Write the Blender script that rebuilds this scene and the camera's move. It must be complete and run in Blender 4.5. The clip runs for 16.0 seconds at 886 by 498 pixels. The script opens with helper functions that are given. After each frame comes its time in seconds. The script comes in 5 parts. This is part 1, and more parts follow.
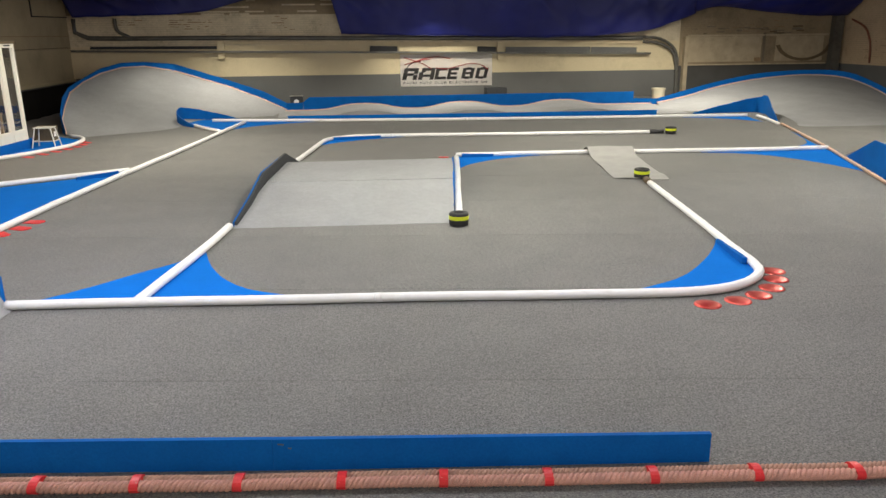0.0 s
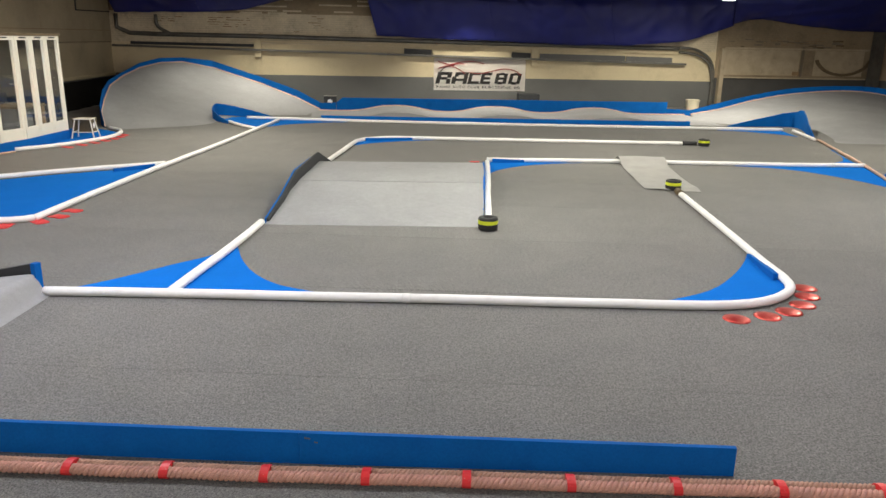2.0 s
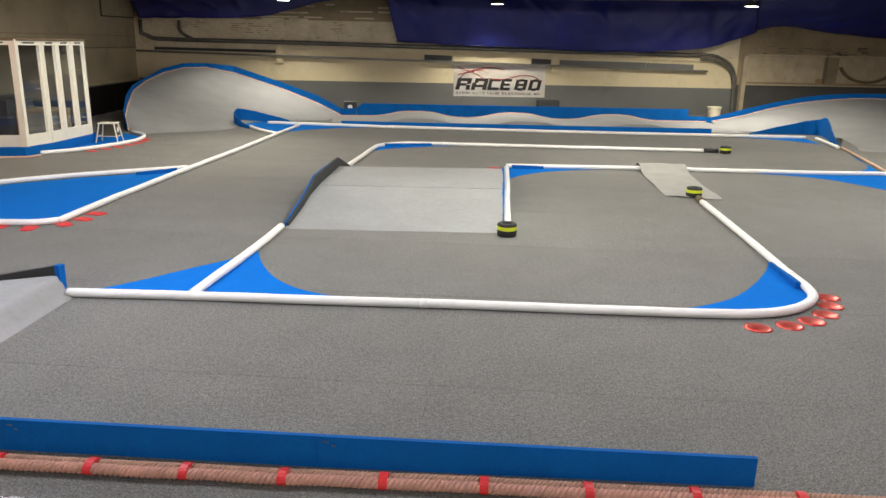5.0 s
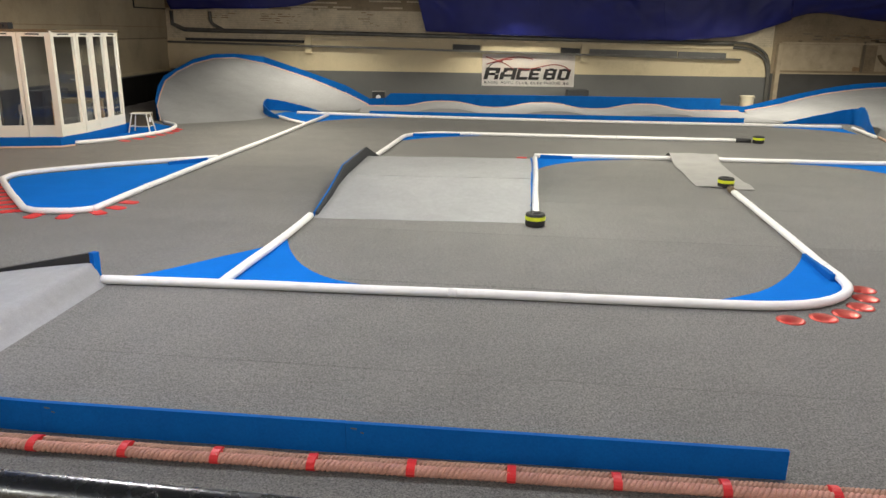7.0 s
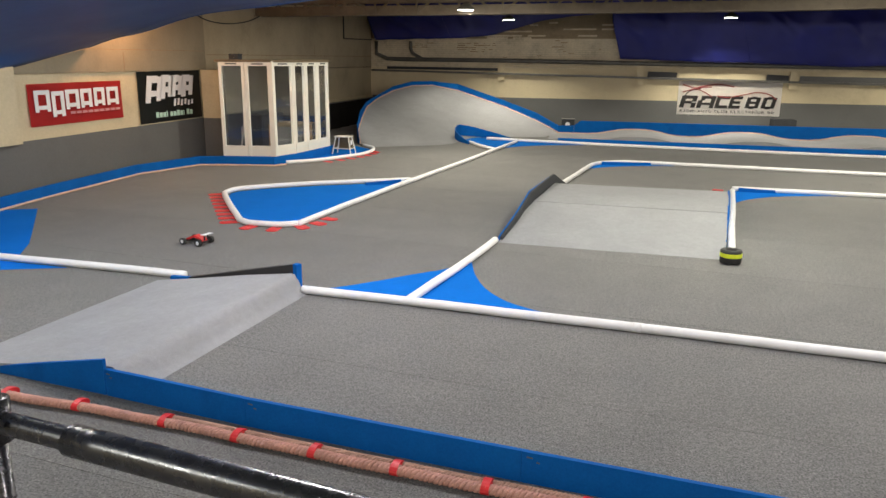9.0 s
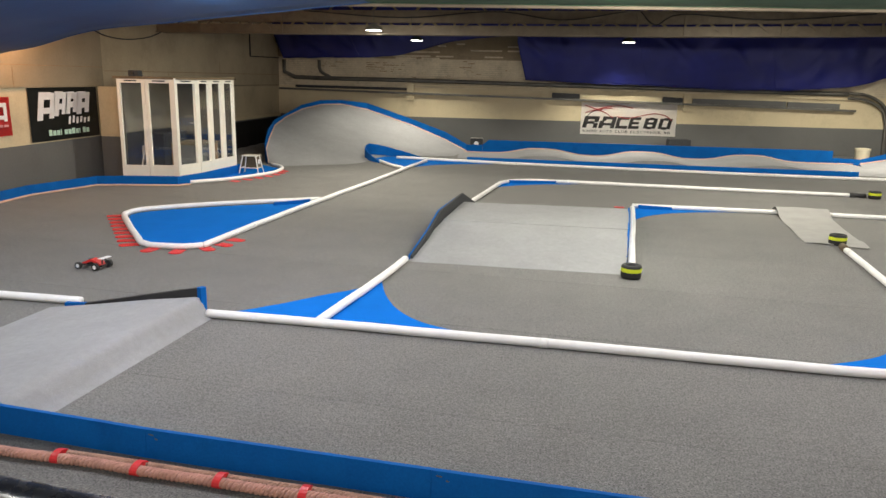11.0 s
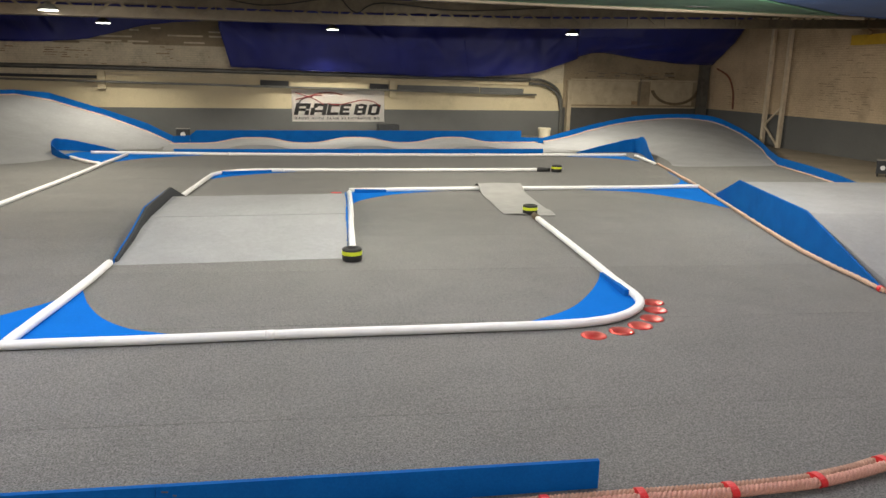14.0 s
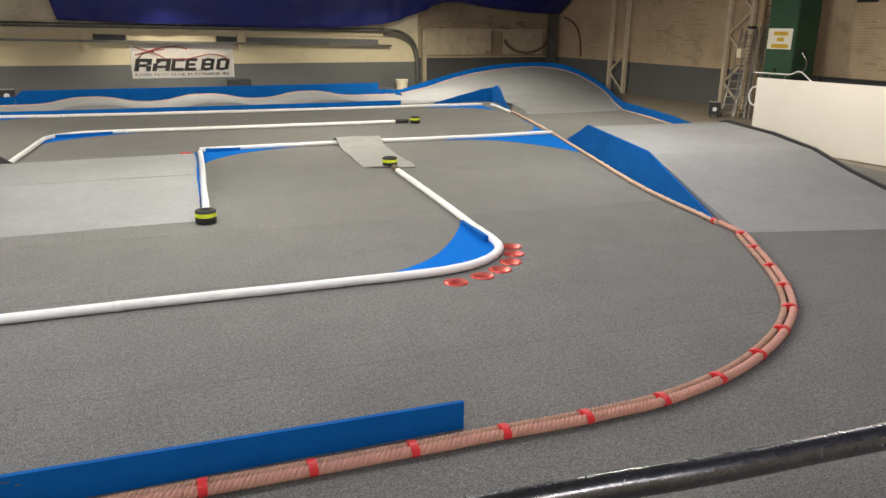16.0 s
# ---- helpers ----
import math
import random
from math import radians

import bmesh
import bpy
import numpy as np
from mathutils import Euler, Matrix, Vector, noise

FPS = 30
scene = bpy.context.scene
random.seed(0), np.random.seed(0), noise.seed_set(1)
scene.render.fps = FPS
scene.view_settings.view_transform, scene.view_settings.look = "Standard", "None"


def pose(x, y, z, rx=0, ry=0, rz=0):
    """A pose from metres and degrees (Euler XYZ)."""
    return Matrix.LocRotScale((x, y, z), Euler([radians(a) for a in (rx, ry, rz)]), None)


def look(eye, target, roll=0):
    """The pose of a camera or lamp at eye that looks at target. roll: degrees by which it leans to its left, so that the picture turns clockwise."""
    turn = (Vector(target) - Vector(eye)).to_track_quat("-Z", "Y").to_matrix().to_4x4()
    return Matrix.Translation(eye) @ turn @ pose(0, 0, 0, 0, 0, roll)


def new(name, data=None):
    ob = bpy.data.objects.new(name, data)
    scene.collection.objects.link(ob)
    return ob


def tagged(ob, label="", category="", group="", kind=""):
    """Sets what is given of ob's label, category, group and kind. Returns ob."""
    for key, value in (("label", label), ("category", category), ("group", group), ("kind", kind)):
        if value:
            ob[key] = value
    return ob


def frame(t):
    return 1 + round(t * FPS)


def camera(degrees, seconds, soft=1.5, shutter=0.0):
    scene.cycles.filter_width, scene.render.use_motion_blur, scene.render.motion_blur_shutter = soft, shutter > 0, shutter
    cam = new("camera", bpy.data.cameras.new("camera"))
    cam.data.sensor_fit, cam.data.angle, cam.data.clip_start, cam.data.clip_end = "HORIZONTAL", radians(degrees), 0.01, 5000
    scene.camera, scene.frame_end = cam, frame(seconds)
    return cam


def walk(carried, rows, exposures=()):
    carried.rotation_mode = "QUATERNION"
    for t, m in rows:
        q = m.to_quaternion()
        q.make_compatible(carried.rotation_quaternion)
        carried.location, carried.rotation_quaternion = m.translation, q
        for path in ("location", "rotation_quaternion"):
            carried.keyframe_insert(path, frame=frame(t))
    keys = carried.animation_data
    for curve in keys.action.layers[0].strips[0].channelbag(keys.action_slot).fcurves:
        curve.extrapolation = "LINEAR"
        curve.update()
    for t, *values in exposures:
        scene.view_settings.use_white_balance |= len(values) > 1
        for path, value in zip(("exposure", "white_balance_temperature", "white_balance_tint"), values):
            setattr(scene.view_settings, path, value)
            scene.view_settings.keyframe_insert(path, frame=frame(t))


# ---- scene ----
cam = camera(61.8, 16.0)
PATH = [
    (0, (0.028, 0.042, 2.389), (0.231, 1.952, 1.83), -0.6),
    (0.5, (0.036, 0.032, 2.396), (0.382, 1.924, 1.848), -0.2),
    (1, (0.027, 0.026, 2.4), (0.365, 1.92, 1.853), 0.5),
    (1.5, (0.008, 0.014, 2.393), (0.247, 1.923, 1.846), 1.0),
    (2, (-0.013, 0.002, 2.394), (0.122, 1.92, 1.845), 1.1),
    (2.5, (-0.011, 0.006, 2.391), (0.077, 1.927, 1.844), 0.8),
    (3, (-0.008, 0.006, 2.392), (0.068, 1.93, 1.848), 0.6),
    (3.5, (-0.012, 0.007, 2.394), (0.063, 1.931, 1.855), 0.7),
    (4, (-0.02, 0.004, 2.396), (0.06, 1.93, 1.862), 1.2),
    (6.5, (-0.019, -0.002, 2.381), (0.073, 1.919, 1.832), 1.1),
    (7, (-0.028, -0.004, 2.382), (-0.015, 1.916, 1.821), 0.9),
    (7.5, (-0.026, -0.018, 2.411), (-0.228, 1.891, 1.853), 0.6),
    (8, (-0.06, -0.015, 2.402), (-0.499, 1.86, 1.863), 0.4),
    (8.2, (-0.074, -0.01, 2.391), (-0.557, 1.857, 1.86), 0.2),
    (10.5, (-0.054, -0.003, 2.4), (-0.388, 1.917, 1.948), 1.1),
    (11, (-0.031, -0.026, 2.416), (-0.271, 1.907, 1.967), 1.2),
    (11.5, (-0.027, -0.008, 2.398), (-0.104, 1.939, 1.946), 1.4),
    (12, (-0.02, 0.012, 2.381), (0.059, 1.956, 1.919), 1.6),
    (12.5, (-0.009, 0.024, 2.378), (0.183, 1.959, 1.91), 1.6),
    (13, (-0.015, 0.002, 2.401), (0.295, 1.923, 1.937), 1.6),
    (13.5, (-0.003, -0.005, 2.407), (0.412, 1.897, 1.948), 1.6),
    (14, (0.02, 0.02, 2.392), (0.51, 1.903, 1.927), 1.2),
    (14.5, (0.026, 0.028, 2.389), (0.614, 1.878, 1.907), 0.9),
    (15, (0.058, 0.044, 2.376), (0.777, 1.845, 1.887), 0.5),
    (15.5, (0.089, 0.048, 2.361), (0.919, 1.794, 1.849), 0.4),
    (16, (0.095, 0.031, 2.364), (0.912, 1.763, 1.786), 0.6),
]
walk(cam, [(t, look(eye, target, roll)) for t, eye, target, roll in PATH])

# ---- world and lamps ----
world = bpy.data.worlds.new("world")
world.use_nodes = True
world.node_tree.nodes["Background"].inputs[0].default_value = (0.5, 0.6, 0.8, 1)
world.node_tree.nodes["Background"].inputs[1].default_value = 0.02
scene.world = world
scene.view_settings.exposure = 0.13

LEFT, RIGHT, FAR, BACK, ROOF = -10.0, 18.6, 28.0, -3.0, 5.2
# x, y, z, watts, tone: lamps under the roof and canopy; middle rows are added fill
LAMPS = [(-4.17, 18.55, 3.535, 410, 0), (-4.19, 25.2, 3.63, 640, 0), (2.74, 25.5, 3.68, 960, 0), (10.4, 23.6, 3.69, 1130, 0),
         # from here to the warm wall lamp: unseen lamps added to even the light
         (-3.6, 15.6, 4.6, 780, 0), (4.6, 15.6, 4.6, 860, 0), (11.5, 15.6, 4.6, 840, 0),
         (-4.6, 10.2, 3.60, 115, 2), (1.2, 10.0, 3.66, 420, 2), (7.6, 10.0, 3.66, 400, 2), (11.6, 9.0, 3.40, 125, 4),
         (-6.6, 5.4, 3.5, 245, 5), (-2.6, 6.2, 3.72, 330, 3), (2.4, 6.0, 3.72, 230, 3), (6.6, 4.8, 3.72, 125, 3),
         (-4.0, -1.2, 3.6, 265, 5), (1.6, -1.2, 3.7, 250, 3), (7.0, -1.2, 3.7, 85, 3),
         (-9.2, 12.9, 3.5, 105, 1)]
LAMP_COLOURS = [(1.0, 0.94, 0.785), (1.0, 0.52, 0.24), (1.0, 0.95, 0.83), (0.99, 0.93, 0.965), (1.0, 0.86, 0.70), (0.97, 0.965, 0.89)]


# ---- materials ----
def material(name, colour, rough=0.6, metal=0.0, spec=0.5, second=None, scale=8.0, mix=0.5, grain=0.0, grain_scale=300.0,
             bump=0.0, bump_scale=60.0, stain=0.0, stain_scale=1.2, grain2=0.0, grain2_scale=20.0, each=0.0, rough_var=0.0, coat=0.0, emit=0.0, sheen=0.0, courses=0.0):
    """A surface with a broad colour change, a fine grain, stains and relief, all in metres."""
    m = bpy.data.materials.new(name)
    m.use_nodes = True
    nt = m.node_tree
    b = nt.nodes["Principled BSDF"]
    b.inputs["Roughness"].default_value, b.inputs["Metallic"].default_value = rough, metal
    b.inputs["Specular IOR Level"].default_value = spec
    b.inputs["Coat Weight"].default_value = coat
    b.inputs["Sheen Weight"].default_value = sheen
    geo = nt.nodes.new("ShaderNodeNewGeometry")

    def noise_at(sc, detail=4.0, rgh=0.6):
        n = nt.nodes.new("ShaderNodeTexNoise")
        n.inputs["Scale"].default_value, n.inputs["Detail"].default_value, n.inputs["Roughness"].default_value = sc, detail, rgh
        nt.links.new(geo.outputs["Position"], n.inputs["Vector"])
        return n.outputs["Fac"]

    def ramp(fac, lo, hi, a, c):
        r = nt.nodes.new("ShaderNodeMapRange")
        for key, v in zip(("From Min", "From Max", "To Min", "To Max"), (lo, hi, a, c)):
            r.inputs[key].default_value = v
        nt.links.new(fac, r.inputs["Value"])
        return r.outputs["Result"]

    def blend(kind, fac, a, c):
        x = nt.nodes.new("ShaderNodeMix")
        x.data_type, x.blend_type = "RGBA", kind
        if isinstance(fac, float):
            x.inputs[0].default_value = fac
        else:
            nt.links.new(fac, x.inputs[0])
        for sock, v in ((x.inputs[6], a), (x.inputs[7], c)):
            if isinstance(v, tuple):
                sock.default_value = (*v, 1)
            else:
                nt.links.new(v, sock)
        return x.outputs[2]

    col = tuple(colour)
    second = second or tuple(c * 0.8 for c in colour)
    col = blend("MIX", ramp(noise_at(scale), 0.35, 0.65, 0.0, mix), col, tuple(second))
    if grain:
        g = ramp(noise_at(grain_scale, 2.0, 0.7), 0.3, 0.7, 1.0 - grain, 1.0 + grain)
        cmb = nt.nodes.new("ShaderNodeCombineColor")
        for k in range(3):
            nt.links.new(g, cmb.inputs[k])
        col = blend("MULTIPLY", 1.0, col, cmb.outputs[0])
    if grain2:
        g = ramp(noise_at(grain2_scale, 3.0, 0.6), 0.3, 0.7, 1.0 - grain2, 1.0 + grain2)
        cmb = nt.nodes.new("ShaderNodeCombineColor")
        for k in range(3):
            nt.links.new(g, cmb.inputs[k])
        col = blend("MULTIPLY", 1.0, col, cmb.outputs[0])
    if each:
        info = nt.nodes.new("ShaderNodeObjectInfo")
        g = ramp(info.outputs["Random"], 0.0, 1.0, 1.0 - each, 1.0 + each)
        cmb = nt.nodes.new("ShaderNodeCombineColor")
        for k in range(3):
            nt.links.new(g, cmb.inputs[k])
        col = blend("MULTIPLY", 1.0, col, cmb.outputs[0])
    if stain:
        col = blend("MIX", ramp(noise_at(stain_scale, 6.0, 0.7), 0.52, 0.72, 0.0, stain), col, tuple(c * 0.35 for c in colour))
    if courses:
        xyz, at, add = nt.nodes.new("ShaderNodeSeparateXYZ"), nt.nodes.new("ShaderNodeCombineXYZ"), nt.nodes.new("ShaderNodeMath")
        nt.links.new(geo.outputs["Position"], xyz.inputs[0])
        nt.links.new(xyz.outputs[0], add.inputs[0])
        nt.links.new(xyz.outputs[1], add.inputs[1])
        nt.links.new(add.outputs[0], at.inputs[0])
        nt.links.new(xyz.outputs[2], at.inputs[1])
        br = nt.nodes.new("ShaderNodeTexBrick")
        for key, v in (("Scale", 1.0), ("Mortar Size", 0.016), ("Mortar Smooth", 0.8), ("Brick Width", 0.45), ("Row Height", 0.075)):
            br.inputs[key].default_value = v
        nt.links.new(at.outputs[0], br.inputs["Vector"])
        mul = nt.nodes.new("ShaderNodeMath")
        mul.operation = "MULTIPLY"
        nt.links.new(br.outputs["Fac"], mul.inputs[0])
        nt.links.new(ramp(noise_at(0.75, 3.0, 0.6), 0.40, 0.62, 0.15 * courses, courses), mul.inputs[1])
        col = blend("MIX", mul.outputs[0], col, tuple(c * 0.3 for c in colour))
    nt.links.new(col, b.inputs["Base Color"])
    if rough_var:
        nt.links.new(ramp(noise_at(scale * 3), 0.3, 0.7, rough - rough_var, rough + rough_var), b.inputs["Roughness"])
    if bump:
        bp = nt.nodes.new("ShaderNodeBump")
        bp.inputs["Strength"].default_value, bp.inputs["Distance"].default_value = bump, 0.01
        nt.links.new(noise_at(bump_scale, 5.0, 0.7), bp.inputs["Height"])
        nt.links.new(bp.outputs["Normal"], b.inputs["Normal"])
    if emit:
        b.inputs["Emission Color"].default_value, b.inputs["Emission Strength"].default_value = (*colour, 1), emit
    return m


M = {}
M["carpet"] = material("felt_carpet_grey", (0.176, 0.172, 0.163), 1.0, spec=0.05, second=(0.155, 0.152, 0.145), scale=1.7, mix=0.9, grain=0.58, grain_scale=76, grain2=0.20, grain2_scale=26, each=0.06, bump=0.10, bump_scale=260, stain=0.10, stain_scale=0.8, sheen=0.08)
M["carpet_light"] = material("felt_carpet_pale", (0.32, 0.32, 0.325), 1.0, spec=0.05, second=(0.28, 0.28, 0.285), scale=1.3, mix=0.8, grain=0.10, grain_scale=110, grain2=0.05, grain2_scale=14, bump=0.2, bump_scale=180, stain=0.10, stain_scale=1.1)
M["carpet_blue"] = material("felt_carpet_blue", (0.007, 0.152, 0.575), 1.0, spec=0.03, second=(0.006, 0.138, 0.52), scale=2, mix=0.7, grain=0.08, grain_scale=110, bump=0.2, bump_scale=160)
M["board_blue"] = material("painted_board_blue", (0.003, 0.115, 0.42), 0.8, spec=0.1, second=(0.003, 0.095, 0.36), scale=3, mix=0.8, grain=0.08, grain_scale=60, bump=0.15, bump_scale=90, stain=0.30, stain_scale=2.3)
M["dark_grey"] = material("dark_grey_felt", (0.05, 0.052, 0.056), 0.9, spec=0.2, grain=0.2, grain_scale=70)
M["black"] = material("black_rubber", (0.02, 0.02, 0.022), 0.6, scale=12, grain=0.2, grain_scale=90, bump=0.2)
# near-black of the sheet that darkens the dado behind the berm
M["shade_black"] = material("shade_black", (0.016, 0.015, 0.014), 0.95, spec=0.1, scale=3, grain=0.2, grain_scale=60)
M["white_hose"] = material("white_hose", (0.86, 0.85, 0.84), 0.55, second=(0.78, 0.77, 0.76), scale=4, mix=0.7, stain=0.16, stain_scale=9, bump=0.2, bump_scale=40)
M["rope"] = material("rope_fibre", (0.62, 0.33, 0.265), 0.9, spec=0.15, second=(0.52, 0.29, 0.235), scale=9, mix=0.9, grain=0.3, grain_scale=220, stain=0.35, stain_scale=6)
M["rope_dull"] = material("dull_rope_fibre", (0.52, 0.32, 0.24), 0.95, spec=0.1, second=(0.40, 0.25, 0.19), scale=9, mix=0.9, grain=0.3, grain_scale=220, stain=0.35, stain_scale=6)
M["red_tape"] = material("red_tape", (0.72, 0.025, 0.03), 0.45, scale=20, grain=0.08)
M["red_disc"] = material("red_disc", (0.58, 0.035, 0.035), 0.33, metal=0.7, second=(0.72, 0.16, 0.12), scale=14, mix=0.8)
M["hi_vis"] = material("yellow_tape", (0.62, 0.70, 0.02), 0.5, scale=15)
M["tyre"] = material("tyre_rubber", (0.018, 0.018, 0.018), 0.7, grain=0.2, grain_scale=80, bump=0.3)
M["cream"] = material("cream_wall_paint", (0.60, 0.51, 0.33), 0.7, second=(0.54, 0.455, 0.30), scale=0.7, mix=0.8, grain=0.05, grain_scale=25, stain=0.30, stain_scale=0.9, bump=0.2, bump_scale=14)
M["old_cream"] = material("old_brick_paint", (0.66, 0.575, 0.42), 0.8, second=(0.52, 0.445, 0.32), scale=1.1, mix=0.9, grain=0.10, grain_scale=18, stain=0.6, stain_scale=1.5, bump=0.6, bump_scale=9, courses=0.35)
M["brick_paint"] = material("warm_brick_paint", (0.58, 0.45, 0.30), 0.8, second=(0.46, 0.345, 0.225), scale=0.9, mix=0.9, grain=0.10, grain_scale=18, stain=0.45, stain_scale=1.3, bump=0.6, bump_scale=9, courses=0.30)
# cream darkened: holds the weak light high on the long wall
M["cream_shaded"] = material("shaded_cream_wall_paint", (0.29, 0.24, 0.165), 0.75, second=(0.23, 0.19, 0.125), scale=0.6, mix=0.9, grain=0.05, grain_scale=20, stain=0.30, stain_scale=0.8, bump=0.2, bump_scale=10)
M["cream_tan"] = material("tan_upper_wall_paint", (0.47, 0.39, 0.26), 0.75, second=(0.38, 0.31, 0.205), scale=0.6, mix=0.9, grain=0.05, grain_scale=20, stain=0.35, stain_scale=0.7, bump=0.2, bump_scale=10)
M["cream_mid"] = material("aged_cream_wall_paint", (0.56, 0.47, 0.31), 0.75, second=(0.47, 0.395, 0.26), scale=0.6, mix=0.9, grain=0.05, grain_scale=20, stain=0.35, stain_scale=0.8, bump=0.2, bump_scale=10)
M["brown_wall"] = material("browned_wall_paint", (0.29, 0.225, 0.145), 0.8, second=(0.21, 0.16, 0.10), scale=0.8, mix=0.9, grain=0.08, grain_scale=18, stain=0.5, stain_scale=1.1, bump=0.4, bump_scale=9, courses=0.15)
# grey dado paint darkened for the shade of the recessed end
M["dado_shaded"] = material("shaded_dado_paint", (0.068, 0.066, 0.062), 0.75, second=(0.055, 0.053, 0.05), scale=0.6, mix=0.8, stain=0.2, stain_scale=1.2, bump=0.15, bump_scale=20)
M["grey_wall"] = material("grey_wall_paint", (0.125, 0.125, 0.120), 0.7, second=(0.108, 0.108, 0.104), scale=0.5, mix=0.8, grain=0.05, grain_scale=20, stain=0.15, stain_scale=1.2, bump=0.15, bump_scale=20)
M["tarp"] = material("blue_tarpaulin", (0.015, 0.02, 0.18), 0.42, spec=0.45, second=(0.012, 0.015, 0.12), scale=0.7, mix=0.8, bump=0.5, bump_scale=2.4, grain=0.05, grain_scale=90)
M["tarp_mid"] = material("deep_blue_tarpaulin", (0.028, 0.085, 0.23), 0.5, spec=0.35, second=(0.022, 0.06, 0.18), scale=1.0, mix=0.8, bump=0.4, bump_scale=2.5)
M["rope_pale"] = material("pale_rope_fibre", (0.70, 0.49, 0.37), 0.95, spec=0.1, second=(0.58, 0.40, 0.30), scale=6, mix=0.9, grain=0.15, grain_scale=120, stain=0.25, stain_scale=4)
M["tarp_light"] = material("pale_blue_tarpaulin", (0.014, 0.045, 0.14), 0.5, second=(0.011, 0.035, 0.11), scale=1.0, mix=0.8, bump=0.4, bump_scale=2.5)
M["green"] = material("green_paint", (0.024, 0.075, 0.040), 0.6, second=(0.017, 0.056, 0.030), scale=2, mix=0.8, stain=0.3, stain_scale=3, bump=0.1)
M["steel_beige"] = material("beige_painted_steel", (0.19, 0.155, 0.11), 0.6, second=(0.135, 0.11, 0.08), scale=3, mix=0.8, stain=0.4, stain_scale=4, bump=0.15)
M["steel_cream"] = material("cream_painted_steel", (0.44, 0.36, 0.25), 0.6, second=(0.34, 0.28, 0.19), scale=3, mix=0.8, stain=0.35, stain_scale=4, bump=0.15)
M["post_paint"] = material("pale_cream_post_paint", (0.66, 0.56, 0.41), 0.6, second=(0.52, 0.43, 0.31), scale=3, mix=0.8, stain=0.35, stain_scale=4, bump=0.15)
M["grey_pipe"] = material("grey_steel_pipe", (0.13, 0.125, 0.11), 0.45, metal=0.3, second=(0.09, 0.085, 0.075), scale=3, mix=0.8, stain=0.4, stain_scale=3)
M["roof"] = material("dark_roof_sheet", (0.05, 0.045, 0.04), 0.8, scale=1.0, stain=0.3)
M["concrete"] = material("dusty_concrete", (0.30, 0.25, 0.19), 0.85, second=(0.24, 0.20, 0.15), scale=1.0, mix=0.9, grain=0.12, grain_scale=40, stain=0.3, bump=0.2)
M["pvc"] = material("white_window_plastic", (0.78, 0.745, 0.66), 0.4, second=(0.71, 0.68, 0.60), scale=2, mix=0.6, stain=0.08, stain_scale=5)
M["white"] = material("white_board_paint", (0.78, 0.74, 0.66), 0.5, second=(0.73, 0.69, 0.61), scale=0.8, mix=0.6, stain=0.06, stain_scale=2)
M["banner_white"] = material("white_banner_cloth", (0.90, 0.86, 0.82), 0.6, scale=1.5, mix=0.3, bump=0.2, bump_scale=3)
M["banner_red"] = material("red_banner_cloth", (0.60, 0.025, 0.025), 0.55, scale=1.5, mix=0.4, bump=0.2, bump_scale=3)
M["banner_black"] = material("black_banner_cloth", (0.012, 0.016, 0.015), 0.5, scale=1.5, mix=0.4, bump=0.2, bump_scale=3)
M["ink_white"] = material("white_print", (0.75, 0.75, 0.76), 0.6, scale=6, mix=0.3)
M["ink_mint"] = material("pale_green_print", (0.50, 0.72, 0.60), 0.6, scale=6, mix=0.3)
M["ink_pink"] = material("pink_print", (0.66, 0.28, 0.28), 0.6, scale=6, mix=0.3)
M["ink_black"] = material("black_print", (0.012, 0.011, 0.011), 0.7, spec=0.2, second=(0.05, 0.046, 0.046), scale=5, mix=0.7)
M["ink_red"] = material("dark_red_print", (0.28, 0.03, 0.03), 0.6, scale=6, mix=0.3)
M["yellow"] = material("yellow_paint", (0.62, 0.40, 0.03), 0.55, second=(0.5, 0.30, 0.02), scale=3, mix=0.7, stain=0.3, stain_scale=4)
M["alu"] = material("worn_aluminium", (0.42, 0.40, 0.37), 0.4, metal=0.8, second=(0.28, 0.26, 0.24), scale=5, mix=0.8, rough_var=0.1)
M["foam"] = material("black_foam_rail", (0.017, 0.017, 0.020), 0.27, spec=0.6, scale=9, bump=0.07, bump_scale=30, rough_var=0.08)
M["bucket"] = material("cream_plastic", (0.72, 0.64, 0.48), 0.5, scale=4, mix=0.4)
M["rusty_red"] = material("rusty_red_paint", (0.26, 0.09, 0.05), 0.75, second=(0.15, 0.06, 0.035), scale=4, mix=0.9, grain=0.15, grain_scale=60, stain=0.3, stain_scale=5)
M["umber"] = material("umber_stain", (0.11, 0.08, 0.045), 0.8, second=(0.16, 0.115, 0.065), scale=5, mix=0.8, grain=0.2, grain_scale=30)
M["wood"] = material("plywood", (0.30, 0.20, 0.11), 0.7, second=(0.22, 0.14, 0.07), scale=4, mix=0.8, grain=0.15, grain_scale=30)
M["navy"] = material("navy_cabinet_paint", (0.009, 0.010, 0.017), 0.6, scale=3, mix=0.6, stain=0.2)
# greyish cream taken down to the shade below the porch roof
M["porch_shade"] = material("porch_shade_paint", (0.12, 0.105, 0.085), 0.8, scale=1.2, stain=0.3)
M["mat_grey"] = material("grey_rubber_mat", (0.34, 0.335, 0.32), 0.8, second=(0.29, 0.285, 0.275), scale=3, mix=0.8, grain=0.1, grain_scale=80, bump=0.2)
M["lamp_glow"] = material("lamp_diffuser", (1.0, 0.97, 0.9), 0.4, mix=0.0, emit=7.0)
glass = bpy.data.materials.new("window_glass")
glass.use_nodes = True
gb = glass.node_tree.nodes["Principled BSDF"]
